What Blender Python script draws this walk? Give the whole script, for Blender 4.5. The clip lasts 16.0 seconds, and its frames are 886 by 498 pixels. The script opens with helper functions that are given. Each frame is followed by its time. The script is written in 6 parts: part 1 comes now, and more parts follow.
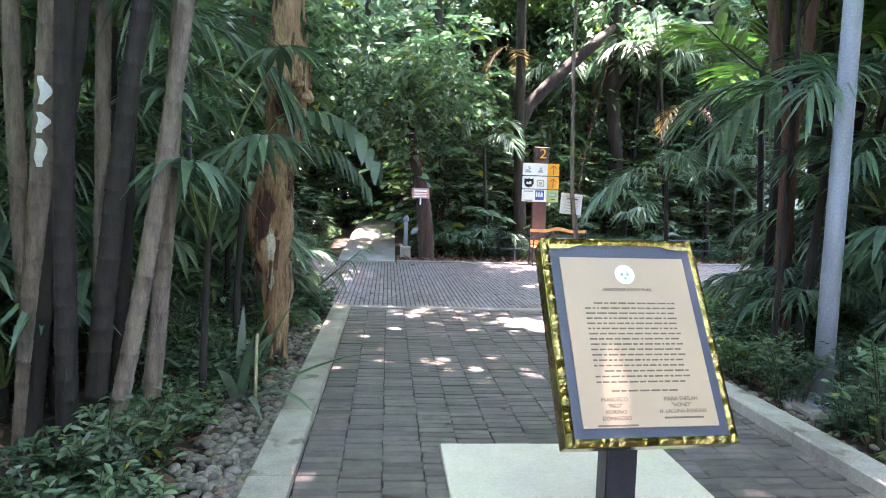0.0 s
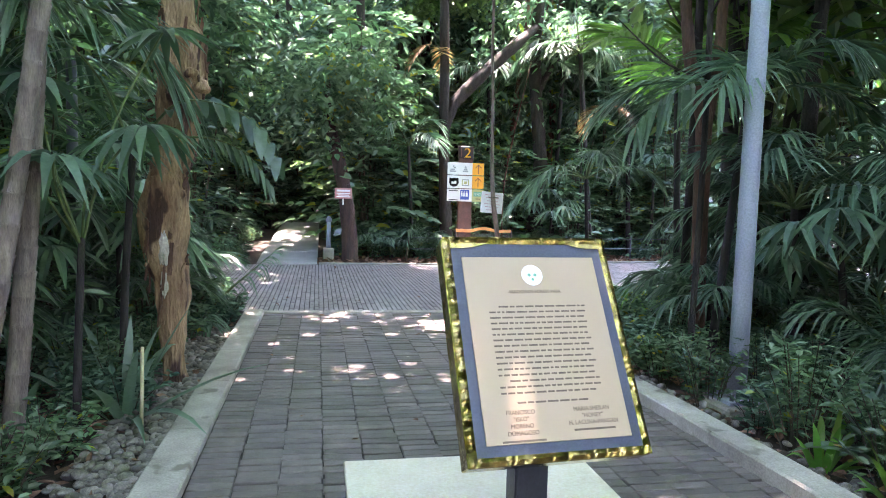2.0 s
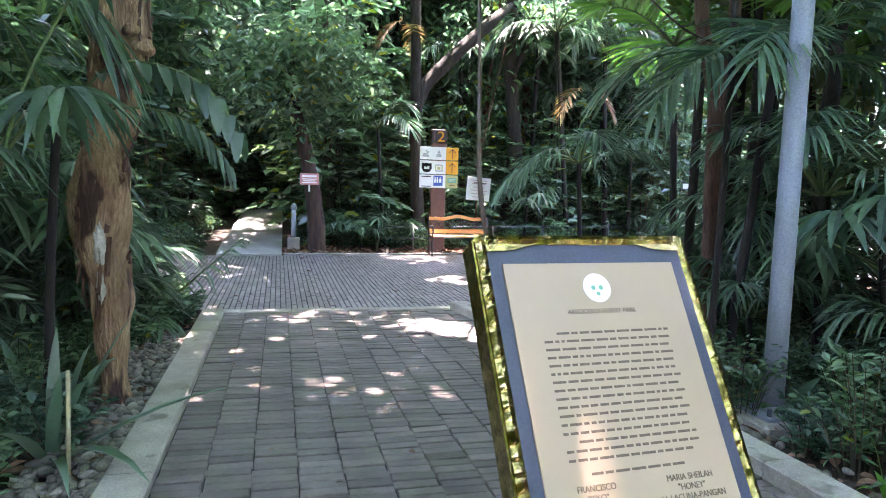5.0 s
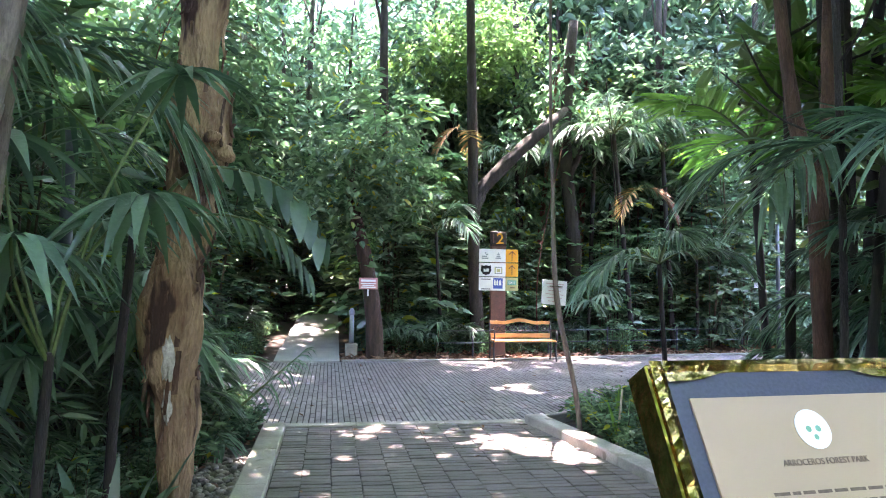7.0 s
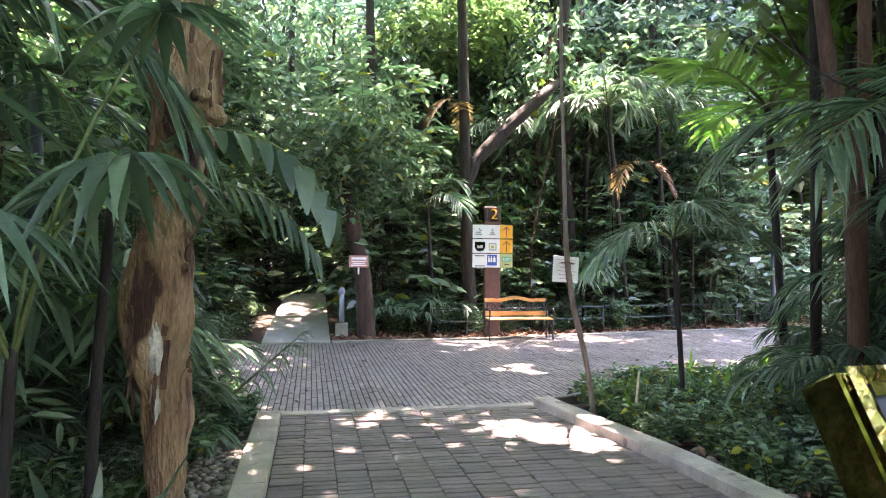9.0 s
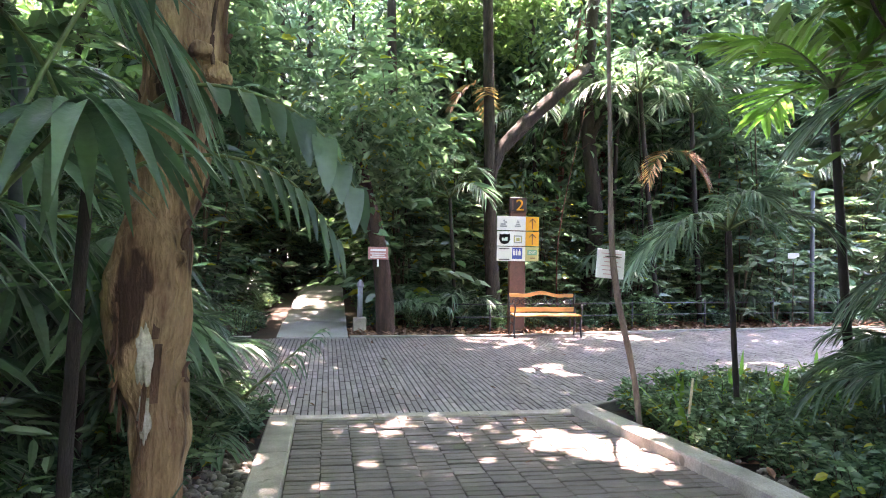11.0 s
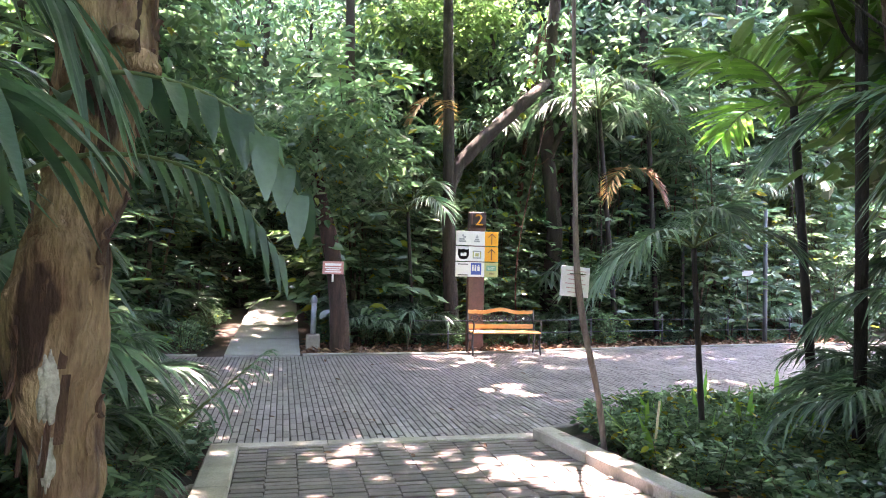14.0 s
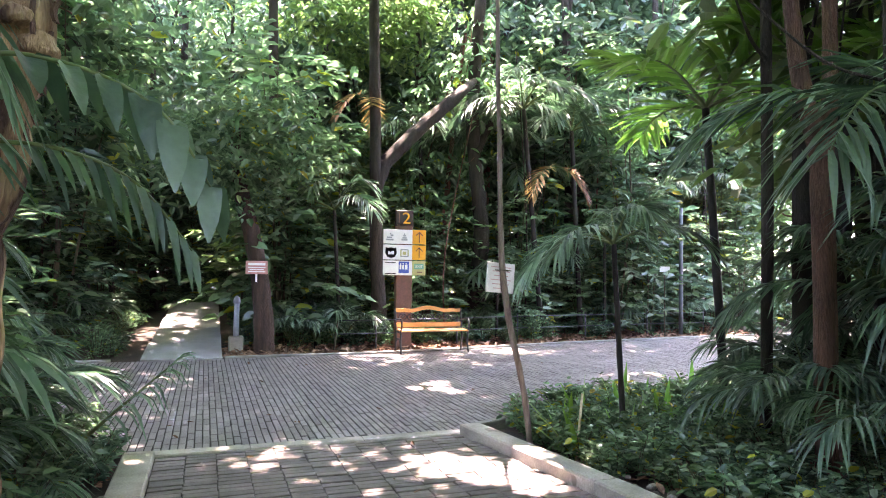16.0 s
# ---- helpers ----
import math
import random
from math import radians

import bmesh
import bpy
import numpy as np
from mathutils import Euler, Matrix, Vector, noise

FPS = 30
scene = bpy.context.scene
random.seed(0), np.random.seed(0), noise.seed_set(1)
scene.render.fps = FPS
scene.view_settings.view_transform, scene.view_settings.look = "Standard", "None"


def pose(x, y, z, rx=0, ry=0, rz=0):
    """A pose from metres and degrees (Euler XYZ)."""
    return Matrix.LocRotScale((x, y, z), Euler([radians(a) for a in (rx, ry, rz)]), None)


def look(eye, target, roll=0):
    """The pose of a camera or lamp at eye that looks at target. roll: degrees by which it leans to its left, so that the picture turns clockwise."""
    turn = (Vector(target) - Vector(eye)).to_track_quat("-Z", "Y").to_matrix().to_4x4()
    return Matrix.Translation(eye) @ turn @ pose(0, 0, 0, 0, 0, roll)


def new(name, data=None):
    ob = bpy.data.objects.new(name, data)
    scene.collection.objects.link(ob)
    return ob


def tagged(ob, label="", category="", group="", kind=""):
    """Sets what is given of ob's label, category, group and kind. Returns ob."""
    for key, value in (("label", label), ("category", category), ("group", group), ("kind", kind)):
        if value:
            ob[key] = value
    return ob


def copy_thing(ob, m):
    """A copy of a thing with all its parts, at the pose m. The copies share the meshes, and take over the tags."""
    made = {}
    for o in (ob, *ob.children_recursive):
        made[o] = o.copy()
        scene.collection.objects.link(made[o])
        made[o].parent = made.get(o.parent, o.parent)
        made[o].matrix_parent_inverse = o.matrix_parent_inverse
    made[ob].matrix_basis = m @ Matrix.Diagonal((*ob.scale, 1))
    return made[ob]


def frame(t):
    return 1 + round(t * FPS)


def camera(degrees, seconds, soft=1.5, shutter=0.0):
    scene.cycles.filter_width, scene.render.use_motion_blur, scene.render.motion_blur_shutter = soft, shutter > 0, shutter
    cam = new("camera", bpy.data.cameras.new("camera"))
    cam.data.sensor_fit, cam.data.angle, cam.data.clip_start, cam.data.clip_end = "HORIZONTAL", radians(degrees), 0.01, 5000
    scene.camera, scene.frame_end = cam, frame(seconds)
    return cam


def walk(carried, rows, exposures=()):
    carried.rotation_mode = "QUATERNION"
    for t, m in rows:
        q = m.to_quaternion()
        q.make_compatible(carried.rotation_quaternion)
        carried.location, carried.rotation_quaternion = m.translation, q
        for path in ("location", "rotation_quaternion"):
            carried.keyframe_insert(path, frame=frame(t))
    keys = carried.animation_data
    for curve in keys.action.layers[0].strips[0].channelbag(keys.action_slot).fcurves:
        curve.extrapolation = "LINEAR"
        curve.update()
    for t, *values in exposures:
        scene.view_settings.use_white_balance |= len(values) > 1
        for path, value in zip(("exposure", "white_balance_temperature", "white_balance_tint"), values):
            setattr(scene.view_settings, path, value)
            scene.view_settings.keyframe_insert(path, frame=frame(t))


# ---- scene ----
cam = camera(67.9, 16.0, soft=1.0)
PATH = [
    (0, (-0.599, -2.24, 1.402), (-0.428, -0.254, 1.241), 1.9),
    (0.5, (-0.608, -2.201, 1.397), (-0.336, -0.226, 1.239), 2.1),
    (1, (-0.589, -2.161, 1.395), (-0.231, -0.2, 1.231), 0.8),
    (1.5, (-0.535, -2.101, 1.387), (-0.094, -0.16, 1.196), 0.8),
    (2, (-0.424, -2.002, 1.384), (-0.048, -0.044, 1.232), 1.6),
    (2.5, (-0.363, -1.909, 1.374), (-0.046, 0.049, 1.116), 1.7),
    (3, (-0.397, -1.759, 1.363), (0.051, 0.171, 1.091), 1.1),
    (3.2, (-0.426, -1.696, 1.364), (0.08, 0.219, 1.086), 0.3),
    (5.3, (-0.498, -1.212, 1.37), (-0.008, 0.722, 1.23), 1.8),
    (5.5, (-0.531, -1.183, 1.367), (-0.012, 0.747, 1.275), 1.1),
    (6, (-0.657, -1.09, 1.382), (-0.187, 0.854, 1.373), -0.4),
    (6.5, (-0.654, -1.01, 1.383), (-0.213, 0.94, 1.427), -0.4),
    (7, (-0.639, -0.869, 1.391), (-0.301, 1.099, 1.507), 0.9),
    (7.5, (-0.621, -0.808, 1.389), (-0.35, 1.173, 1.46), 2.0),
    (8, (-0.675, -0.644, 1.387), (-0.295, 1.317, 1.484), 1.2),
    (8.5, (-0.737, -0.527, 1.391), (-0.337, 1.431, 1.464), 0.3),
    (10.8, (-0.796, 0.102, 1.394), (-0.438, 2.07, 1.405), 1.2),
    (11, (-0.783, 0.164, 1.388), (-0.438, 2.134, 1.413), 1.0),
    (11.5, (-0.703, 0.298, 1.39), (-0.549, 2.291, 1.459), 1.7),
    (12, (-0.685, 0.37, 1.396), (-0.512, 2.362, 1.438), 2.5),
    (12.5, (-0.697, 0.397, 1.399), (-0.429, 2.378, 1.456), 1.6),
    (13, (-0.711, 0.421, 1.395), (-0.377, 2.392, 1.465), 1.5),
    (13.5, (-0.718, 0.441, 1.4), (-0.324, 2.401, 1.47), 1.5),
    (14, (-0.731, 0.453, 1.401), (-0.261, 2.396, 1.473), 1.4),
    (14.5, (-0.729, 0.457, 1.397), (-0.194, 2.383, 1.472), 1.1),
    (15, (-0.72, 0.464, 1.393), (-0.129, 2.373, 1.463), 1.0),
    (15.5, (-0.706, 0.471, 1.391), (-0.063, 2.364, 1.463), 0.8),
    (16, (-0.701, 0.478, 1.385), (-0.024, 2.358, 1.459), 0.8),
]
walk(cam, [(t, look(e, g, r)) for t, e, g, r in PATH], [(0, 5.55, 6800, 38), (6.5, 5.4, 6550, 35), (8.5, 5.4, 7400, 40), (16, 5.4, 7400, 40)])

# ---- sky, sun, exposure ----
TO_SUN = Vector((0.06, 0.20, 0.97)).normalized()
world = bpy.data.worlds.new("world")
scene.world = world
world.use_nodes = True
sky = world.node_tree.nodes.new("ShaderNodeTexSky")
sky.sky_type, sky.sun_disc = "NISHITA", False
sky.sun_elevation = math.asin(TO_SUN.z)
sky.sun_rotation = math.atan2(TO_SUN.x, TO_SUN.y)
background = world.node_tree.nodes["Background"]
world.node_tree.links.new(sky.outputs[0], background.inputs[0])
background.inputs[1].default_value = 0.15
sun = new("sun", bpy.data.lights.new("sun", "SUN"))
sun.data.energy, sun.data.angle, sun.data.color = 2.7, radians(0.6), (1.0, 0.95, 0.86)
sun.matrix_world = look(TO_SUN * 30, (0, 0, 0))

# ---- materials ----


def nodes_of(name, rough=0.6, metal=0.0):
    m = bpy.data.materials.new(name)
    m.use_nodes = True
    t = m.node_tree
    p = t.nodes["Principled BSDF"]
    p.inputs["Roughness"].default_value, p.inputs["Metallic"].default_value = rough, metal
    return m, t, p


def node(t, kind, **values):
    n = t.nodes.new(kind)
    for key, value in values.items():
        n.inputs[key].default_value = value
    return n


def ramp(t, source, stops):
    r = t.nodes.new("ShaderNodeValToRGB")
    while len(r.color_ramp.elements) < len(stops):
        r.color_ramp.elements.new(0.5)
    for e, (at, c) in zip(r.color_ramp.elements, stops):
        e.position, e.color = at, (*c, 1)
    t.links.new(source, r.inputs[0])
    return r


def surface(name, dark, light, scale=6.0, fine=60.0, rough=0.7, metal=0.0, bump=0.3, stretch=(1, 1, 1), each=0.0, island=False, spots=None):
    """A mottled surface: two scales of noise between two colours, relief, and a shade of its own for each piece."""
    m, t, p = nodes_of(name, rough, metal)
    co = t.nodes.new("ShaderNodeTexCoord")
    mp = t.nodes.new("ShaderNodeMapping")
    mp.inputs["Scale"].default_value = stretch
    t.links.new(co.outputs["Object"], mp.inputs[0])
    big = node(t, "ShaderNodeTexNoise", Scale=scale, Detail=6.0, Roughness=0.65)
    small = node(t, "ShaderNodeTexNoise", Scale=fine, Detail=4.0)
    t.links.new(mp.outputs[0], big.inputs["Vector"])
    t.links.new(mp.outputs[0], small.inputs["Vector"])
    mid = tuple((a + b) / 2 for a, b in zip(dark, light))
    r = ramp(t, big.outputs[0], [(0.32, dark), (0.5, mid), (0.68, light)])
    grain = t.nodes.new("ShaderNodeMix")
    grain.data_type, grain.blend_type = "RGBA", "OVERLAY"
    grain.inputs[0].default_value = 0.45
    t.links.new(r.outputs[0], grain.inputs[6])
    t.links.new(small.outputs[0], grain.inputs[7])
    out = grain.outputs[2]
    if spots:
        sp = node(t, "ShaderNodeTexNoise", Scale=spots[1], Detail=3.0)
        t.links.new(mp.outputs[0], sp.inputs["Vector"])
        sr = ramp(t, sp.outputs[0], [(spots[2], (0, 0, 0)), (spots[2] + 0.06, (1, 1, 1))])
        mx = t.nodes.new("ShaderNodeMix")
        mx.data_type = "RGBA"
        t.links.new(sr.outputs[0], mx.inputs[0])
        t.links.new(out, mx.inputs[6])
        mx.inputs[7].default_value = (*spots[0], 1)
        out = mx.outputs[2]
    if each:
        rnd = t.nodes.new("ShaderNodeNewGeometry" if island else "ShaderNodeObjectInfo").outputs["Random Per Island" if island else "Random"]
        mr = node(t, "ShaderNodeMapRange")
        mr.inputs["To Min"].default_value, mr.inputs["To Max"].default_value = 1 - each, 1 + each
        t.links.new(rnd, mr.inputs["Value"])
        hs = node(t, "ShaderNodeHueSaturation")
        t.links.new(mr.outputs[0], hs.inputs["Value"])
        t.links.new(out, hs.inputs["Color"])
        out = hs.outputs[0]
    t.links.new(out, p.inputs["Base Color"])
    rr = node(t, "ShaderNodeMapRange")
    rr.inputs["To Min"].default_value, rr.inputs["To Max"].default_value = max(0.05, rough - 0.13), min(1, rough + 0.13)
    t.links.new(big.outputs[0], rr.inputs["Value"])
    t.links.new(rr.outputs[0], p.inputs["Roughness"])
    b = node(t, "ShaderNodeBump", Strength=bump, Distance=0.03 if bump >= 0.9 else 0.01)
    t.links.new(small.outputs[0], b.inputs["Height"])
    t.links.new(b.outputs[0], p.inputs["Normal"])
    return m


def leafy(name, dark, light, rough=0.38, through_share=0.35, odd=None):
    """Leaf tissue: a shade for each leaf and each plant, a waxy face, and light that comes through."""
    m, t, p = nodes_of(name, rough)
    geo = t.nodes.new("ShaderNodeNewGeometry")
    info = t.nodes.new("ShaderNodeObjectInfo")
    stops = [(0.0, dark), (0.75, light), (1.0, tuple(min(1, c * 1.35) for c in light))]
    if odd:
        stops = [(0.0, dark), (0.7, light), (0.955, light), (0.97, odd)]
    r = ramp(t, geo.outputs["Random Per Island"], stops)
    hs = node(t, "ShaderNodeHueSaturation")
    h = node(t, "ShaderNodeMapRange")
    h.inputs["To Min"].default_value, h.inputs["To Max"].default_value = 0.475, 0.525
    t.links.new(info.outputs["Random"], h.inputs["Value"])
    t.links.new(h.outputs[0], hs.inputs["Hue"])
    v = node(t, "ShaderNodeMapRange")
    v.inputs["To Min"].default_value, v.inputs["To Max"].default_value = 0.75, 1.3
    t.links.new(info.outputs["Random"], v.inputs["Value"])
    t.links.new(v.outputs[0], hs.inputs["Value"])
    t.links.new(r.outputs[0], hs.inputs["Color"])
    co = t.nodes.new("ShaderNodeTexCoord")
    ns = node(t, "ShaderNodeTexNoise", Scale=45.0, Detail=3.0)
    t.links.new(co.outputs["Object"], ns.inputs["Vector"])
    ov = t.nodes.new("ShaderNodeMix")
    ov.data_type, ov.blend_type = "RGBA", "OVERLAY"
    ov.inputs[0].default_value = 0.35
    t.links.new(hs.outputs[0], ov.inputs[6])
    t.links.new(ns.outputs[0], ov.inputs[7])
    t.links.new(ov.outputs[2], p.inputs["Base Color"])
    b = node(t, "ShaderNodeBump", Strength=0.25, Distance=0.01)
    t.links.new(ns.outputs[0], b.inputs["Height"])
    t.links.new(b.outputs[0], p.inputs["Normal"])
    tr = t.nodes.new("ShaderNodeBsdfTranslucent")
    warm = t.nodes.new("ShaderNodeMix")
    warm.data_type, warm.blend_type = "RGBA", "MULTIPLY"
    warm.inputs[0].default_value = 1.0
    warm.inputs[7].default_value = (1.6, 2.1, 1.5, 1)
    t.links.new(hs.outputs[0], warm.inputs[6])
    t.links.new(warm.outputs[2], tr.inputs["Color"])
    mix = t.nodes.new("ShaderNodeMixShader")
    mix.inputs[0].default_value = through_share
    t.links.new(p.outputs[0], mix.inputs[1])
    t.links.new(tr.outputs[0], mix.inputs[2])
    t.links.new(mix.outputs[0], t.nodes["Material Output"].inputs["Surface"])
    return m


SOIL = surface("forest_soil", (0.018, 0.012, 0.008), (0.06, 0.042, 0.028), 1.5, 40, 0.95, bump=0.8)
BRICK = surface("grey_paver", (0.078, 0.064, 0.059), (0.172, 0.142, 0.130), 5, 140, 0.55, bump=0.35, each=0.28)
BRICK_REST = surface("grey_paver_joined", (0.078, 0.064, 0.059), (0.172, 0.142, 0.130), 5, 140, 0.55, bump=0.35, each=0.28, island=True)
ROAD_BRICK = surface("road_paver", (0.112, 0.098, 0.096), (0.25, 0.22, 0.215), 1.3, 120, 0.46, bump=0.3, each=0.25, island=True)
JOINT = surface("joint_sand", (0.010, 0.009, 0.009), (0.028, 0.025, 0.023), 8, 150, 0.95, bump=0.6)
CONCRETE = surface("kerb_concrete", (0.225, 0.202, 0.17), (0.43, 0.388, 0.33), 3, 90, 0.85, bump=0.35, spots=((0.17, 0.15, 0.12), 5.0, 0.62))
PATH_CONCRETE = surface("pale_concrete", (0.19, 0.185, 0.17), (0.30, 0.295, 0.275), 1.2, 70, 0.8, bump=0.25)
EDGING = surface("weathered_edging", (0.12, 0.115, 0.105), (0.24, 0.225, 0.20), 3, 80, 0.9, bump=0.4)
MARBLE = surface("cream_slab", (0.67, 0.59, 0.465), (0.81, 0.72, 0.59), 2.5, 70, 0.45, bump=0.1, spots=((0.45, 0.42, 0.36), 9.0, 0.68))
PEBBLE = surface("river_pebble", (0.085, 0.074, 0.060), (0.23, 0.205, 0.17), 12, 90, 0.7, bump=0.2, each=0.45, island=True)
PEBBLE_SINGLE = surface("single_pebble", (0.085, 0.074, 0.060), (0.23, 0.205, 0.17), 0.6, 5, 0.7, bump=0.2, each=0.45)
BARK = surface("dark_bark", (0.014, 0.011, 0.009), (0.050, 0.039, 0.031), 5, 45, 0.92, bump=1.0, stretch=(3, 3, 0.6))
RED_BARK = surface("reddish_bark", (0.055, 0.026, 0.018), (0.17, 0.085, 0.055), 4, 40, 0.9, bump=0.9, stretch=(3, 3, 0.5))
BARK_RED_DARK = surface("dark_red_bark", (0.022, 0.012, 0.009), (0.085, 0.045, 0.032), 4, 40, 0.9, bump=1.0, stretch=(3, 3, 0.5))
PEEL_BARK = surface("peeling_bark", (0.13, 0.056, 0.030), (0.46, 0.305, 0.175), 1.6, 12, 0.8, bump=1.0, stretch=(5, 5, 1.2), spots=((0.055, 0.023, 0.015), 1.3, 0.545))
PALE_PATCH = surface("bare_wood", (0.30, 0.27, 0.22), (0.58, 0.54, 0.47), 14, 80, 0.85, bump=0.6)
CANE_LIGHT = surface("ringed_cane", (0.085, 0.060, 0.048), (0.22, 0.17, 0.14), 6, 50, 0.75, bump=0.6, stretch=(4, 4, 0.8))
CANE_DARK = surface("dark_cane", (0.007, 0.006, 0.006), (0.028, 0.020, 0.017), 6, 50, 0.8, bump=0.6, stretch=(4, 4, 0.8))
TWIG = surface("twig", (0.03, 0.028, 0.015), (0.10, 0.085, 0.05), 10, 60, 0.85, bump=0.4)
STALK = surface("green_stalk", (0.04, 0.07, 0.02), (0.11, 0.16, 0.05), 8, 60, 0.55, bump=0.2)
LEAF = leafy("broad_leaf", (0.060, 0.098, 0.068), (0.138, 0.200, 0.130), 0.24, 0.42, odd=(0.22, 0.21, 0.04))
LEAF_DARK = leafy("dark_glossy_leaf", (0.046, 0.082, 0.064), (0.104, 0.160, 0.118), 0.20, 0.34)
# Paler and more see-through, so the unseen crowns pass more light down.
CANOPY_LEAF = leafy("light_passing_leaf", (0.09, 0.13, 0.09), (0.16, 0.21, 0.145), 0.35, 0.6)
LEAF_LIGHT = leafy("young_leaf", (0.065, 0.11, 0.045), (0.13, 0.19, 0.080), 0.32, 0.45)
PALM_LEAF = leafy("palm_leaflet", (0.042, 0.080, 0.060), (0.102, 0.168, 0.112), 0.3, 0.3)
PALM_BRIGHT = leafy("bright_palm_leaflet", (0.05, 0.12, 0.022), (0.11, 0.21, 0.04), 0.34, 0.45)
DEAD_LEAF = leafy("dead_frond", (0.16, 0.085, 0.045), (0.34, 0.20, 0.11), 0.6, 0.2)
LITTER = surface("leaf_litter", (0.10, 0.050, 0.030), (0.28, 0.16, 0.10), 9, 60, 0.85, bump=0.3, each=0.5, island=True)
STEEL = surface("painted_pole", (0.24, 0.26, 0.31), (0.28, 0.305, 0.36), 1.2, 90, 0.5, bump=0.05)
DARK_STEEL = surface("dark_post", (0.035, 0.045, 0.055), (0.07, 0.085, 0.10), 3, 60, 0.5, bump=0.1)
BLACK_IRON = surface("black_iron", (0.010, 0.010, 0.012), (0.028, 0.028, 0.032), 8, 90, 0.45, bump=0.15)
NAVY_POST = surface("navy_post", (0.010, 0.011, 0.018), (0.022, 0.024, 0.036), 4, 90, 0.4, bump=0.1)
BENCH_WOOD = surface("varnished_slat", (0.42, 0.19, 0.06), (0.66, 0.35, 0.13), 3, 45, 0.42, bump=0.2, stretch=(0.5, 6, 6), each=0.1)
SIGN_POST = surface("brown_sign_post", (0.10, 0.045, 0.032), (0.17, 0.075, 0.052), 4, 60, 0.6, bump=0.2)
SIGN_DARK = surface("dark_board", (0.022, 0.013, 0.010), (0.045, 0.028, 0.022), 4, 60, 0.6, bump=0.15)
CREAM = surface("cream_panel", (0.66, 0.66, 0.60), (0.78, 0.78, 0.71), 3, 80, 0.5, bump=0.05)
ORANGE = surface("orange_panel", (0.72, 0.30, 0.015), (0.85, 0.38, 0.03), 3, 80, 0.5, bump=0.05)
BLUE = surface("blue_panel", (0.04, 0.08, 0.30), (0.06, 0.11, 0.38), 3, 80, 0.5, bump=0.05)
OLIVE = surface("olive_panel", (0.36, 0.36, 0.14), (0.46, 0.45, 0.18), 3, 80, 0.5, bump=0.05)
INK = surface("dark_ink", (0.02, 0.016, 0.014), (0.04, 0.03, 0.026), 20, 90, 0.6, bump=0.02)
GREY_INK = surface("grey_ink", (0.25, 0.27, 0.25), (0.36, 0.38, 0.36), 20, 90, 0.6, bump=0.02)
BROWN_INK = surface("brown_ink", (0.085, 0.055, 0.036), (0.14, 0.09, 0.06), 30, 120, 0.6, bump=0.02)
GREEN_INK = surface("green_ink", (0.10, 0.30, 0.20), (0.16, 0.40, 0.27), 20, 90, 0.6, bump=0.02)
PAPER = surface("tan_plate", (0.362, 0.252, 0.165), (0.395, 0.278, 0.183), 2, 700, 0.5, bump=0.01)
MAT_BLUE = surface("slate_blue_mat", (0.030, 0.034, 0.058), (0.044, 0.050, 0.080), 3, 120, 0.5, bump=0.1)
GOLD = surface("crinkled_gold", (0.22, 0.155, 0.04), (0.74, 0.57, 0.22), 30, 20, 0.07, metal=1.0, bump=0.6)
WHITE = surface("white_card", (0.70, 0.68, 0.68), (0.82, 0.80, 0.80), 4, 80, 0.6, bump=0.05)
PINK_INK = surface("pink_ink", (0.55, 0.33, 0.34), (0.65, 0.42, 0.42), 20, 90, 0.6, bump=0.02)
RED_SIGN = surface("faded_red_sign", (0.42, 0.16, 0.15), (0.56, 0.26, 0.24), 6, 80, 0.6, bump=0.05)
WHITE_PAINT = surface("white_paint", (0.68, 0.68, 0.68), (0.82, 0.82, 0.82), 20, 90, 0.8, bump=0.4)

# ---- mesh helpers ----


def obj(name, V, F, material, parent=None, label="", smooth=False):
    me = bpy.data.meshes.new(name)
    me.from_pydata([tuple(map(float, v)) for v in V], [], [tuple(map(int, f)) for f in F])
    me.materials.append(material)
    if smooth:
        me.polygons.foreach_set("use_smooth", [True] * len(me.polygons))
    ob = new(name, me)
    if parent:
        ob.parent = parent
    if label:
        ob["label"] = label
    return ob


def part(name, bm, material, parent=None, label="", smooth=False):
    me = bpy.data.meshes.new(name)
    bm.to_mesh(me)
    bm.free()
    me.materials.append(material)
    if smooth:
        me.polygons.foreach_set("use_smooth", [True] * len(me.polygons))
    ob = new(name, me)
    if parent:
        ob.parent = parent
    if label:
        ob["label"] = label
    return ob


def empty(name, m):
    ob = new(name)
    ob.matrix_world = m
    ob.empty_display_size = 0.1
    return ob


def block(sx, sy, sz, at=(0, 0, 0), bevel=0.004, turn=None, bm=None, segments=1):
    """A bevelled block centred on at."""
    own = bmesh.new()
    bmesh.ops.create_cube(own, size=1, matrix=Matrix.Diagonal((sx, sy, sz, 1)))
    if bevel:
        bmesh.ops.bevel(own, geom=own.edges[:], offset=min(bevel, sx / 2.2, sy / 2.2, sz / 2.2), segments=segments, affect="EDGES")
    bmesh.ops.transform(own, matrix=Matrix.Translation(at) @ (turn.to_4x4() if turn else Matrix()), verts=own.verts[:])
    if bm is None:
        return own
    tmp = bpy.data.meshes.new("tmp")
    own.to_mesh(tmp)
    own.free()
    bm.from_mesh(tmp)
    bpy.data.meshes.remove(tmp)
    return bm


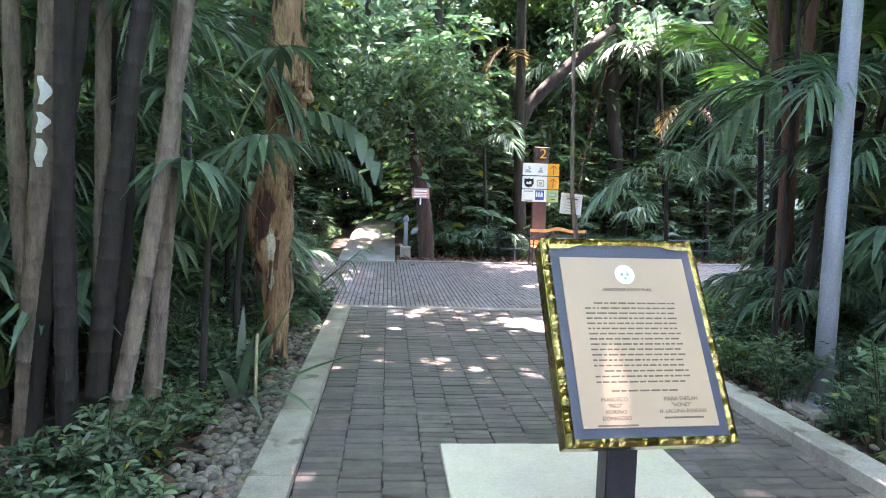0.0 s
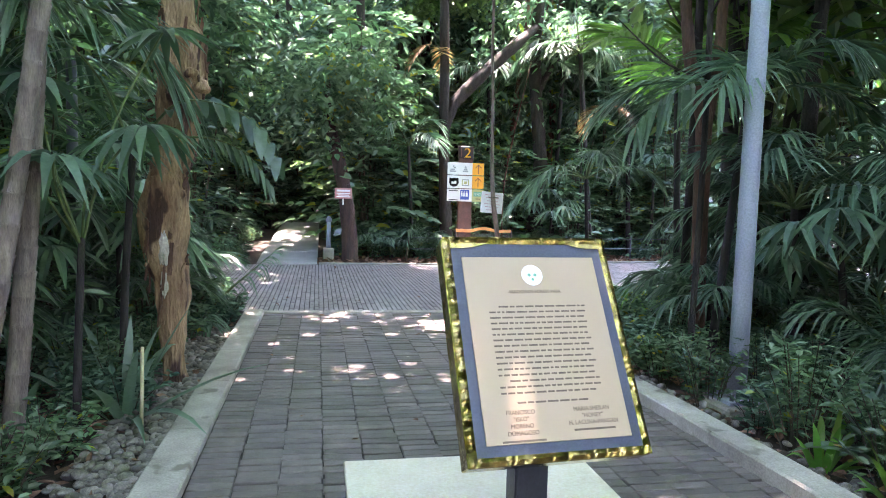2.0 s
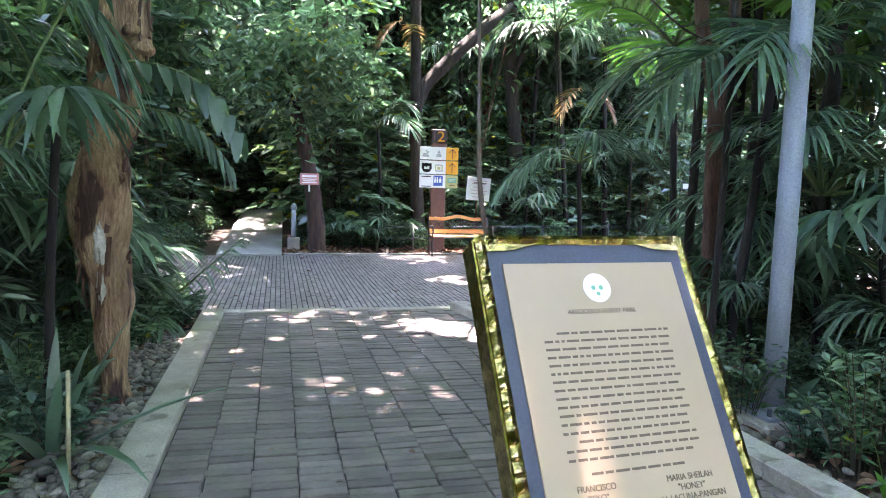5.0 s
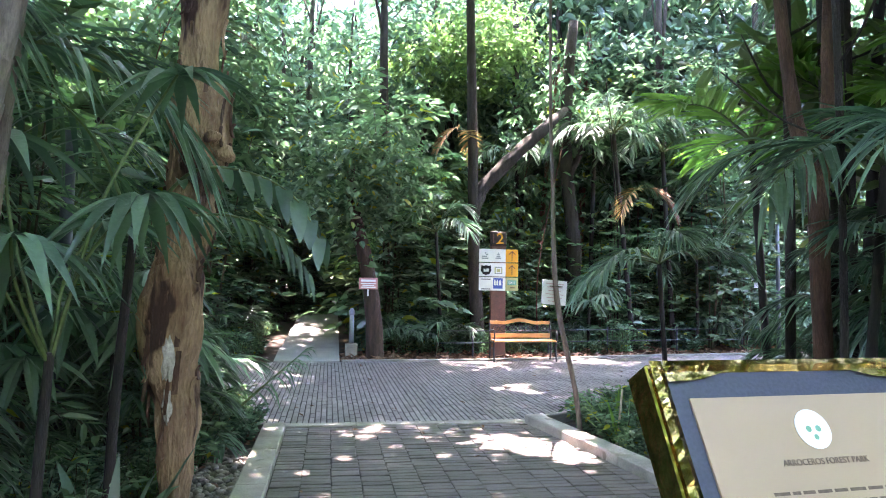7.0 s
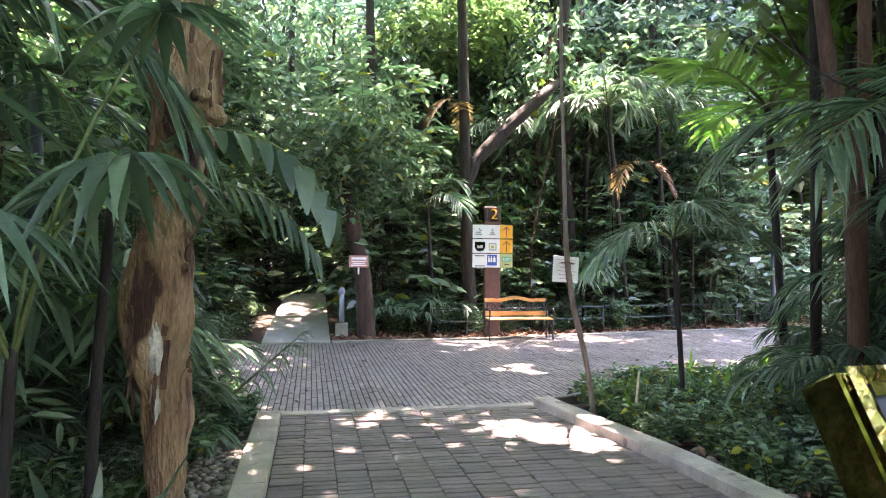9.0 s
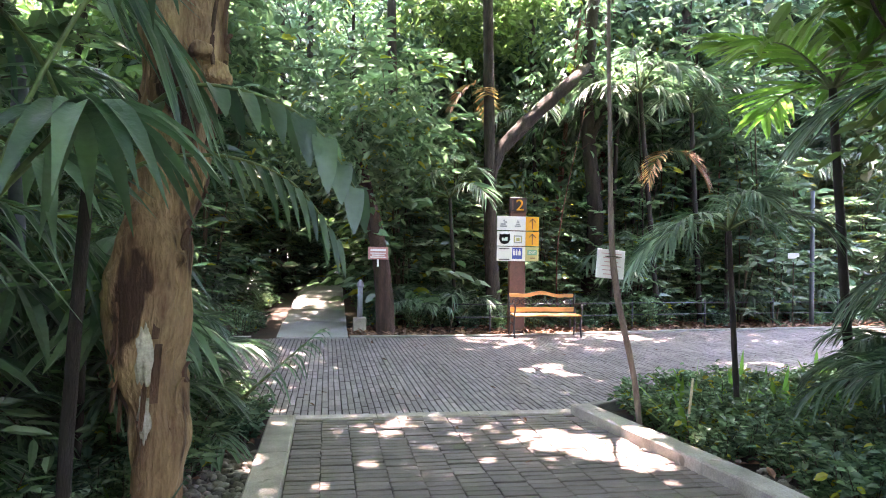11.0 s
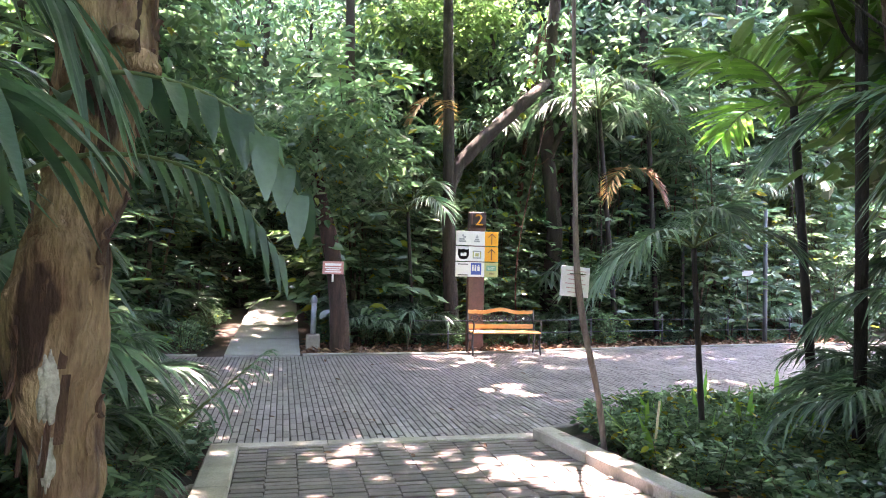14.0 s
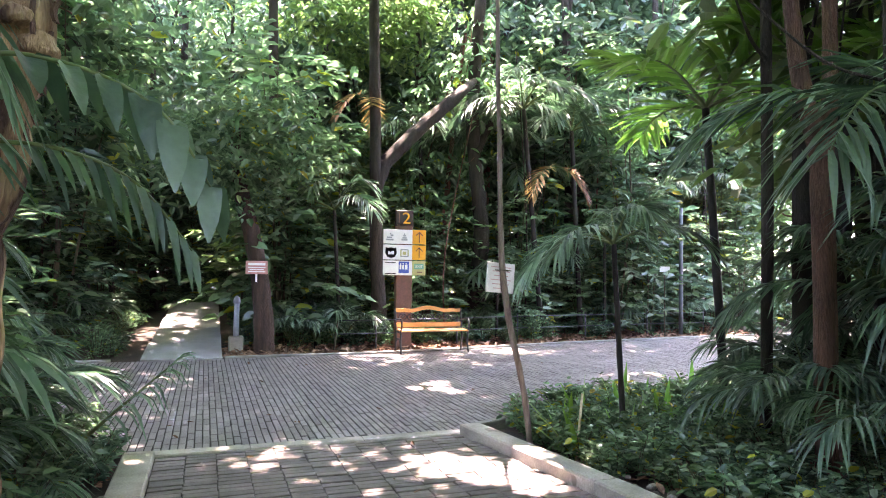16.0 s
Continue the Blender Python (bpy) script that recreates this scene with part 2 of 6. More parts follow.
def tube(points, radii, sides=8, wob=0.0, seed=0, cap=True):
    """Verts and faces of a tapered, slightly uneven tube along points."""
    rng = np.random.default_rng(seed)
    P = np.array(points, float)
    n = len(P)
    R = np.interp(np.linspace(0, 1, n), np.linspace(0, 1, len(radii)), radii)
    V, F = [], []
    for i in range(n):
        d = P[min(i + 1, n - 1)] - P[max(i - 1, 0)]
        d = d / (np.linalg.norm(d) + 1e-9)
        a = np.cross(d, (0.0, 1.0, 0.001) if abs(d[1]) < 0.9 else (1.0, 0, 0))
        a /= np.linalg.norm(a)
        b = np.cross(d, a)
        for k in range(sides):
            th = 2 * math.pi * k / sides
            r = R[i] * (1 + wob * rng.uniform(-1, 1))
            V.append(P[i] + r * (math.cos(th) * a + math.sin(th) * b))
        if i:
            for k in range(sides):
                k2 = (k + 1) % sides
                F.append(((i - 1) * sides + k, (i - 1) * sides + k2, i * sides + k2, i * sides + k))
    if cap:
        F.append(tuple(range(sides - 1, -1, -1)))
        F.append(tuple((n - 1) * sides + k for k in range(sides)))
    return V, F


def joined(pieces):
    V, F, o = [], [], 0
    for v, f in pieces:
        V.extend(v)
        F.extend(tuple(i + o for i in q) for q in f)
        o += len(v)
    return V, F


def bend(points, steps):
    """A smooth line through a few points."""
    P = [Vector(p) for p in points]
    out = []
    for i in range(len(P) - 1):
        a, b, c, d = P[max(i - 1, 0)], P[i], P[i + 1], P[min(i + 2, len(P) - 1)]
        for k in range(steps):
            u = k / steps
            out.append(0.5 * (2 * b + (c - a) * u + (2 * a - 5 * b + 4 * c - d) * u * u + (3 * b - a - 3 * c + d) * u ** 3))
    return [tuple(p) for p in out] + [tuple(P[-1])]


def unit(A):
    return A / (np.linalg.norm(A, axis=-1, keepdims=True) + 1e-9)


def leaves(P, D, N, L, W, fold=0.15, droop=0.12, simple=False):
    """Folded, pointed leaves: foot P, direction D, face N, length L, width W (arrays)."""
    n = len(P)
    D = unit(D)
    S = unit(np.cross(D, N))
    N = np.cross(S, D)
    L, W = L[:, None], W[:, None]
    b = P
    up = N * fold * W
    l = P + D * L * 0.24 + S * W * 0.40 + up
    r = P + D * L * 0.24 - S * W * 0.40 + up
    l2 = P + D * L * 0.62 + S * W * 0.42 + up - N * droop * L * 0.4
    r2 = P + D * L * 0.62 - S * W * 0.42 + up - N * droop * L * 0.4
    t = P + D * L - N * droop * L
    V = np.stack([b, r, r2, t, l2, l], 1).reshape(-1, 3)
    o = (np.arange(n) * 6)[:, None]
    if simple:
        V = np.stack([b, (r + r2) / 2, t, (l + l2) / 2], 1).reshape(-1, 3)
        return V, (np.arange(n) * 4)[:, None] + np.array([[0, 1, 2, 3]])
    F = np.concatenate([o + np.array([[0, 1, 2, 3]]), o + np.array([[0, 3, 4, 5]])])
    return V, F


def straps(P, D, L, W, droop, segs=3, shape=(0.55, 1.0, 0.8, 0.04), lift=None):
    """Narrow blades that hang by their own weight, with a V-shaped section."""
    n = len(P)
    D = unit(D)
    Z = np.zeros_like(D)
    Z[:, 2] = 1
    S = unit(np.cross(D, Z) + 1e-6)
    V, s = [], np.linspace(0, 1, segs + 1)
    wid = np.interp(s, np.linspace(0, 1, len(shape)), shape)
    for k in range(segs + 1):
        c = P + D * (L * s[k])[:, None] - Z * (droop * L * s[k] ** 2)[:, None]
        up = Z * (W * wid[k] * 0.22)[:, None]
        w = S * (W * wid[k] * 0.5)[:, None]
        V += [c - w + up, c - up * 0.3, c + w + up]
    V = np.stack(V, 1).reshape(-1, 3)
    per = 3 * (segs + 1)
    o = (np.arange(n) * per)[:, None]
    F = []
    for k in range(segs):
        i = 3 * k
        F += [o + np.array([[i, i + 1, i + 4, i + 3]]), o + np.array([[i + 1, i + 2, i + 5, i + 4]])]
    return V, np.concatenate(F)


def frond(length=1.4, droop=0.6, rise=50, n=26, leaf=0.42, width=0.035, sweep=55, hang=0.5, seed=0, bare=0.2, shape=(0.5, 1.0, 0.8, 0.04)):
    """A feather-shaped palm leaf that grows along +x: its midrib and its leaflets."""
    rng = np.random.default_rng(seed)
    s = np.linspace(0, 1, 12)
    a = radians(rise)
    x = length * s * math.cos(a) * (1 - 0.12 * s * s)
    z = length * (s * math.sin(a) - droop * s * s)
    rib = np.stack([x, 0.05 * length * np.sin(2 * s) * rng.uniform(-1, 1), z], 1)
    u = np.concatenate([np.linspace(bare, 0.985, n)] * 2)
    u = np.clip(u + rng.normal(0, 0.006, len(u)), 0, 1)
    side = np.repeat([1.0, -1.0], n)
    P = np.stack([np.interp(u, s, rib[:, i]) for i in range(3)], 1)
    T = unit(np.stack([np.interp(u, s, np.gradient(rib[:, i], s)) for i in range(3)], 1))
    ang = np.radians(sweep * (1.15 - 0.75 * u) + rng.normal(0, 6, len(u)))
    out = np.zeros_like(T)
    out[:, 1] = side
    D = T * np.cos(ang)[:, None] + out * np.sin(ang)[:, None]
    D[:, 2] += 0.18 + rng.normal(0, 0.07, len(u))
    L = leaf * (0.5 + 0.75 * np.sin(np.pi * np.clip(0.12 + 0.82 * u, 0, 1))) * rng.uniform(0.88, 1.1, len(u))
    V, F = straps(P, D, L, np.full(len(u), width) * rng.uniform(0.8, 1.2, len(u)), hang * rng.uniform(0.6, 1.5, len(u)), shape=shape)
    return tube(rib, [0.012 * max(1, length), 0.003], 5), (V, F)


def fan(r=0.45, n=14, width=0.06, stalk=0.7, droop=0.5, rise=55, seed=0, spread=290):
    """A fan-shaped palm leaf on a stalk that grows along +x."""
    rng = np.random.default_rng(seed)
    a = radians(rise)
    s = np.linspace(0, 1, 7)
    rib = np.stack([stalk * s * math.cos(a), 0 * s, stalk * (s * math.sin(a) - 0.15 * s * s)], 1)
    th = np.radians(np.linspace(-spread / 2, spread / 2, n) + rng.normal(0, 4, n))
    D = np.stack([np.cos(th), np.sin(th), -0.12 + 0.12 * np.cos(th)], 1)
    P = np.repeat(rib[-1:], n, 0)
    V, F = straps(P, D, r * rng.uniform(0.85, 1.1, n), np.full(n, width), droop * rng.uniform(0.7, 1.3, n), 4, (0.15, 0.8, 1.0, 0.75, 0.05))
    return tube(rib, [0.009, 0.006], 5), (V, F)


def turned(vf, m):
    v, f = vf
    A = np.array(m)
    return np.array(v) @ A[:3, :3].T + A[:3, 3], f


def clump_leaves(centres, spread, count, leaf, rng, aspect=0.5, flat=0.6, down=0.25):
    """Leaves gathered round many small centres, the faces turned mostly to the sky."""
    C = np.array(centres, float)
    k = rng.integers(0, len(C), count)
    off = rng.normal(0, 1, (count, 3)) * np.array(spread)
    P = C[k] + off
    th = rng.uniform(0, 2 * np.pi, count)
    D = np.stack([np.cos(th), np.sin(th), rng.normal(-down - 0.2, 0.4, count)], 1)
    N = np.stack([rng.normal(0, 1.15 - flat, count), rng.normal(0, 1.15 - flat, count), np.ones(count)], 1)
    L = leaf * rng.uniform(0.6, 1.35, count)
    return P, D, N, L, L * aspect * rng.uniform(0.8, 1.2, count)

# ---- ground, road, path, kerbs ----
LEFT_IN, LEFT_OUT = -1.02, -1.235
PATH_END, STRIP_END = 5.83, 5.98
RIGHT_KERB = [(1.84, -6.0), (1.84, 0.5), (1.81, 2.1), (1.68, 3.9), (1.40, 5.86)]
ROAD_FAR = [(-30, 11.6), (-8, 11.3), (-0.4, 11.36), (2.4, 11.47), (6.1, 12.2), (10.3, 12.75), (18, 13.1), (34, 13.4)]
ROAD_NEAR_R = [(1.42, 5.98), (1.9, 6.22), (3.0, 6.75), (4.2, 7.15), (7.0, 7.5), (12, 7.7), (34, 8.2)]


def along(line, y):
    return float(np.interp(y, [p[1] for p in line], [p[0] for p in line]))


def over(line, x):
    return float(np.interp(x, [p[0] for p in line], [p[1] for p in line]))


def ground():
    """One sheet of soil, rolling a little in the woods and level under the paving."""
    xs = np.concatenate([[-400, -120, -60], np.arange(-34, 36, 0.7), [60, 120, 400]])
    ys = np.concatenate([[-400, -120, -50], np.arange(-20, 46, 0.7), [60, 120, 400]])
    V, F = [], []
    for y in ys:
        for x in xs:
            z = -0.045 + 0.05 * noise.noise((x * 0.5, y * 0.5, 3)) * min(1, max(0, abs(x) - 2) / 3)
            if y > 11:
                z = -0.03 + 0.055 * min(max(y - 13, 0), 12) + 0.03 * noise.noise((x * 0.6, y * 0.6, 1))
            V.append((x, y, z - 0.03))
    n = len(xs)
    for j in range(len(ys) - 1):
        for i in range(n - 1):
            F.append((j * n + i, j * n + i + 1, (j + 1) * n + i + 1, (j + 1) * n + i))
    return tagged(obj("ground", V, F, SOIL, smooth=True), "dark damp forest soil under the plants", "ground", kind="structure")


ground()


def ribbon(name, inner, outer, top, foot, material, label, bevel=0.012):
    """A kerb between two lines: level top, worn edges, vertical sides."""
    V, F = [], []
    for (ax, ay), (bx, by) in zip(inner, outer):
        d = Vector((bx - ax, by - ay, 0)).normalized() * bevel
        V += [(ax, ay, foot), (ax, ay, top - bevel), (ax + d.x, ay + d.y, top), (bx - d.x, by - d.y, top), (bx, by, top - bevel), (bx, by, foot)]
    n = len(inner)
    for i in range(n - 1):
        for k in range(5):
            a = i * 6 + k
            F.append((a, a + 1, a + 7, a + 6))
    F += [tuple(range(5, -1, -1)), tuple((n - 1) * 6 + k for k in range(6))]
    return tagged(obj(name, V, F, material), label, "kerb", kind="structure")


left_line = np.arange(-6, PATH_END, 0.98).tolist() + [PATH_END]
for y0, y1 in zip(left_line, left_line[1:]):
    steps = np.linspace(y0 + 0.004, y1 - 0.002, 4)
    ribbon("kerb_left", [(LEFT_IN, y) for y in steps], [(LEFT_OUT, y) for y in steps], 0.045, -0.1, CONCRETE, "low pale concrete kerb stone beside the paved path")
right_steps = np.arange(-6, PATH_END, 0.92).tolist() + [PATH_END]
for y0, y1 in zip(right_steps, right_steps[1:]):
    steps = np.linspace(y0 + 0.004, y1 - 0.002, 4)
    ribbon("kerb_right", [(along(RIGHT_KERB, y), y) for y in steps], [(along(RIGHT_KERB, y) + 0.19, y) for y in steps], 0.085, -0.1, CONCRETE,
           "pale concrete kerb stone between path and planting bed")
for x0, x1 in zip(np.arange(LEFT_OUT, 1.5, 0.9), np.arange(LEFT_OUT + 0.9, 2.5, 0.9)):
    x1 = min(x1, 1.60)
    ribbon("threshold_strip", [(x, PATH_END + 0.004) for x in (x0 + 0.003, x1 - 0.003)], [(x, STRIP_END) for x in (x0 + 0.003, x1 - 0.003)], 0.006, -0.1, CONCRETE,
           "flush pale concrete strip between path and road")
far_x = np.concatenate([np.arange(-0.38, 12, 0.8), np.arange(12, 33, 3)])
ribbon("road_kerb", [(x, over(ROAD_FAR, x)) for x in far_x], [(x, over(ROAD_FAR, x) + 0.10) for x in far_x], 0.035, -0.1, EDGING, "low concrete edging along the road's far side")
far_x = np.arange(-29, -1.8, 1.5)
ribbon("road_kerb", [(x, over(ROAD_FAR, x)) for x in far_x], [(x, over(ROAD_FAR, x) + 0.10) for x in far_x], 0.035, -0.1, EDGING, "low concrete edging along the road's far side")
near_x = np.concatenate([np.arange(1.62, 12, 0.6), np.arange(12, 33, 3)])
ribbon("road_kerb", [(x, over(ROAD_NEAR_R, x)) for x in near_x], [(x, over(ROAD_NEAR_R, x) - 0.10) for x in near_x], 0.03, -0.1, EDGING, "low concrete edging along the planting bed")

path_bed = tagged(obj("path", [(LEFT_IN, -6, -0.014), (1.9, -6, -0.014), (1.9, PATH_END, -0.014), (LEFT_IN, PATH_END, -0.014)], [(0, 1, 2, 3)], JOINT),
                  "path of dark grey brick pavers with sandy joints", "path", kind="structure")
V = [(x, over(ROAD_FAR, x), -0.014) for x in np.linspace(-29, 33, 63)]
V += [(x, STRIP_END if -1.5 < x < 1.42 else (over(ROAD_NEAR_R, x) if x > 0 else 6.0), -0.014) for x in np.linspace(-29, 33, 63)]
road_bed = tagged(obj("road", V, [(i, i + 63, i + 64, i + 1) for i in range(62)], JOINT), "crossing road of grey clinker pavers laid lengthwise", "road", kind="structure")

# The far path: pale concrete slabs that rise gently into the woods.
far_path = tagged(empty("far_path", pose(0, 0, 0)), "pale concrete footpath leading off into the woods", "path", kind="structure")


def far_height(y):
    return 0.02 + 0.069 * max(0, y - 11.4)


y = 11.37
while y < 18.5:
    y2 = y + 1.55
    x0, x1 = -1.60 + 0.02 * (y - 11), -0.42 + 0.008 * (y - 11)
    z0, z1 = far_height(y + 0.01), far_height(y2 - 0.01)
    V = [(x0, y + 0.008, z0), (x1, y + 0.008, z0), (x1, y2 - 0.008, z1), (x0, y2 - 0.008, z1)]
    V += [(a, b, c - 0.4) for a, b, c in V]
    obj("slab", V, [(0, 1, 2, 3), (4, 0, 3, 7), (1, 5, 6, 2), (4, 5, 1, 0), (3, 2, 6, 7)], PATH_CONCRETE, far_path)
    y = y2

# ---- overhead light gaps: where the sun gets through the crowns to the paving ----
# Overhead leaves are left out along the beams, so sun patches fall here.
GAPS = [(1.97, 8.08, 0.46), (1.30, 4.62, 0.42), (1.10, 4.95, 0.32), (1.45, 4.30, 0.25), (0.50, 4.15, 0.18), (-0.14, 3.09, 0.23), (-0.30, 5.50, 0.20), (-0.58, 5.22, 0.10), (1.47, 9.56, 0.14),
        (8.1, 9.7, 0.4), (4.5, 11.2, 0.35), (2.75, 8.1, 0.16), (6.4, 9.0, 0.2), (5.4, 8.3, 0.22), (-1.1, 0.9, 0.22), (-1.1, 1.5, 0.10), (0.85, 2.9, 0.1), (2.3, 11.0, 0.18),
        (6.3, 12.6, 0.35), (5.5, 13.0, 0.3), (3.2, 10.4, 0.14), (-1.15, 9.6, 0.2)]


def shaded(P):
    """Which places do not stand in the way of a gap's sunbeam."""
    s = P[:, 2:3] / TO_SUN.z
    G = P - s * np.array(TO_SUN)
    keep = np.ones(len(P), bool)
    for gx, gy, r in GAPS:
        d = np.hypot(G[:, 0] - gx, G[:, 1] - gy)
        ang = np.arctan2(G[:, 1] - gy, G[:, 0] - gx)
        keep &= d > r * (1 + 0.35 * np.sin(3 * ang + gx * 9) + 0.2 * np.sin(7 * ang + gy * 5)) + 0.02
    return keep


# ---- plants ----
def broad_tree(name, label, base, line, radii, crown, count, leaf, material, bark, seed, sides=10, limbs=6, spread=(0.35, 0.35, 0.22), clumps=60, cull=True, group="", simple=False):
    """A tree: tapered trunk, limbs that reach the crown, and a crown of clumped leaves (crown: centre and half axes)."""
    rng = np.random.default_rng(seed)
    tree = tagged(empty(name, pose(*base)), label, "tree", group)
    o = np.array(base)
    trunk = bend(line, 6)
    obj("trunk", *tube(trunk, radii, sides, 0.07, seed), bark, tree, smooth=True)
    cc, ax = np.array(crown[0]), np.array(crown[1])
    dirs = unit(rng.normal(0, 1, (clumps, 3)))
    C = cc + dirs * ax * rng.uniform(0.25, 1.0, (clumps, 1)) ** 0.6
    for k in range(limbs):
        a = np.array(trunk[int(len(trunk) * rng.uniform(0.55, 0.95))])
        b = C[k % clumps]
        m = (a + b) / 2 + np.array([0, 0, 0.25]) + rng.normal(0, 0.12, 3)
        obj("limb", *tube(bend([tuple(a), tuple(m), tuple(b)], 4), [radii[-1] * 0.7, 0.008], 6, 0.08, seed + k), bark, tree, smooth=True)
    P, D, N, L, W = clump_leaves(C, spread, count, leaf, rng)
    if cull:
        k = shaded(P + o)
        # The added shade crowns thin out towards the back, letting sun onto the edge shrubs.
        if name == "shade_tree":
            y = P[:, 1] + o[1]
            k &= rng.uniform(0, 1, len(P)) < np.interp(y, [11.0, 12.0, 13.4, 13.8], [1.0, 0.68, 0.5, 0.25])
        P, D, N, L, W = P[k], D[k], N[k], L[k], W[k]
    obj("crown", *leaves(P, D, N, L, W, simple=simple), material, tree)
    return tree


def shrub(name, label, h, r, stems, per, leaf, material, seed, group, aspect=0.45, up=0.25):
    """A bush: forking stems with leaves all along them."""
    rng = np.random.default_rng(seed)
    bush = tagged(empty(name, pose(0, 0, -60)), label, "shrub", group)
    pieces, Ps, Ds = [], [], []
    for k in range(stems):
        th = rng.uniform(0, 2 * np.pi)
        rr = r * math.sqrt(rng.uniform(0.02, 1))
        tip = np.array([rr * math.cos(th), rr * math.sin(th), h * rng.uniform(0.55, 1.0)])
        foot = np.array([tip[0] * 0.25, tip[1] * 0.25, 0.0])
        mid = (foot + tip) / 2 + np.array([0, 0, 0.12 * h])
        line = np.array(bend([tuple(foot), tuple(mid), tuple(tip)], 4))
        pieces.append(tube(line[::4], [0.005 * h + 0.002, 0.002], 3, cap=False))
        s = rng.uniform(0.2, 1.0, per)
        Q = np.stack([np.interp(s, np.linspace(0, 1, len(line)), line[:, i]) for i in range(3)], 1)
        a = rng.uniform(0, 2 * np.pi, per)
        D = np.stack([np.cos(a), np.sin(a), rng.normal(up, 0.35, per)], 1)
        Ps.append(Q + D * rng.uniform(0, 0.12, (per, 1)) * r)
        Ds.append(D)
    P, D = np.concatenate(Ps), np.concatenate(Ds)
    n = len(P)
    N = np.stack([rng.normal(0, 0.4, n), rng.normal(0, 0.4, n), np.ones(n)], 1)
    L = leaf * rng.uniform(0.55, 1.3, n)
    tagged(obj("woody_base", *joined(pieces), TWIG, bush), kind="stuff")
    obj("foliage", *leaves(P, D, N, L, L * aspect), material, bush)
    return bush


def spray_shrub(name, label, h, r, stems, twigs, pairs, leaf, material, seed, group, aspect=0.45, start=0.12, sag=0.25):
    """A layered bush or sapling: upright stems, side twigs that spread and sag, two rows of leaves along each twig."""
    rng = np.random.default_rng(seed)
    bush = tagged(empty(name, pose(0, 0, -60)), label, "shrub", group)
    pieces, Ps, Ds = [], [], []
    for k in range(stems):
        th = 2 * math.pi * k / stems + rng.uniform(-0.5, 0.5)
        lean = r * 0.45 * rng.uniform(0.3, 1.0)
        hh = h * rng.uniform(0.7, 1.0)
        line = np.array(bend([(0.04 * math.cos(th), 0.04 * math.sin(th), -0.05), (0.4 * lean * math.cos(th), 0.4 * lean * math.sin(th), hh * 0.5), (lean * math.cos(th), lean * math.sin(th), hh)], 5))
        pieces.append(tube(line[::2], [0.006 + 0.004 * h, 0.003], 4, cap=False))
        for q in range(twigs):
            u = start + (1 - start) * (q + rng.uniform(0, 1)) / twigs
            a = np.array([np.interp(u, np.linspace(0, 1, len(line)), line[:, i]) for i in range(3)])
            az = q * 2.4 + th + rng.uniform(-0.5, 0.5)
            ln = r * rng.uniform(0.55, 1.0) * (1.05 - 0.45 * u)
            d = np.array([math.cos(az), math.sin(az), rng.uniform(0.05, 0.5)])
            v = np.linspace(0.12, 1.0, pairs)
            C = a + np.outer(v * ln, d)
            C[:, 2] -= sag * ln * v ** 2
            pieces.append(tube([tuple(a), tuple(C[pairs // 2]), tuple(C[-1])], [0.005, 0.002], 3, cap=False))
            side = np.array([-d[1], d[0], 0.0])
            for sgn in (-1, 1):
                D = d * 0.75 + side * sgn * 0.8 + rng.normal(0, 0.22, (pairs, 3))
                D[:, 2] -= 0.25
                Ps.append(C)
                Ds.append(D)
    P, D = np.concatenate(Ps), np.concatenate(Ds)
    n = len(P)
    N = np.stack([rng.normal(0, 0.45, n), rng.normal(0, 0.45, n), np.ones(n)], 1) + unit(P * np.array([1, 1, 0])) * 0.45
    L = leaf * rng.uniform(0.6, 1.3, n)
    tagged(obj("woody_base", *joined(pieces), TWIG, bush), kind="stuff")
    obj("foliage", *leaves(P, D, N, L, L * aspect * rng.uniform(0.85, 1.15, n)), material, bush)
    return bush


def palm(name, label, h, fronds, material, seed, group="", girth=0.035, lean=(0, 0), bark=None, rise=(25, 70), **kw):
    """A feather palm: a ringed stem and separate fronds."""
    rng = np.random.default_rng(seed)
    plant = tagged(empty(name, pose(0, 0, -60)), label, "palm", group)
    top = (lean[0], lean[1], h)
    if h > 0.15:
        line = bend([(0, 0, -0.1), (lean[0] * 0.3, lean[1] * 0.3, h * 0.5), top], 8)
        obj("stem", *tube(line, [girth * (1.15 if i % 2 else 1.0) * (1 - 0.2 * i / 17) for i in range(17)], 7, 0.04, seed), bark or CANE_DARK, plant, smooth=True)
    for k in range(fronds):
        az = 360 * k / fronds + rng.uniform(-22, 22)
        e = rng.uniform(*rise)
        rib, blades = frond(rise=e, seed=seed * 31 + k, **kw)
        m = pose(*top, 0, 0, az)
        f = obj("frond", *turned(blades, m), material, plant)
        obj("midrib", *turned(rib, m), STALK, f)
    return plant


def fan_palm(name, label, h, fronds, material, seed, group="", **kw):
    rng = np.random.default_rng(seed)
    plant = tagged(empty(name, pose(0, 0, -60)), label, "palm", group)
    obj("stem", *tube(bend([(0, 0, -0.1), (0.02, 0.01, h * 0.5), (0, 0, h)], 6), [0.03, 0.024], 7, 0.06, seed), CANE_DARK, plant, smooth=True)
    for k in range(fronds):
        az = 360 * k / fronds + rng.uniform(-20, 20)
        rib, blades = fan(rise=rng.uniform(15, 75), seed=seed * 17 + k, **kw)
        m = pose(0, 0, h * rng.uniform(0.8, 1.0), 0, 0, az)
        f = obj("frond", *turned(blades, m), material, plant)
        obj("stalk", *turned(rib, m), STALK, f)
    return plant


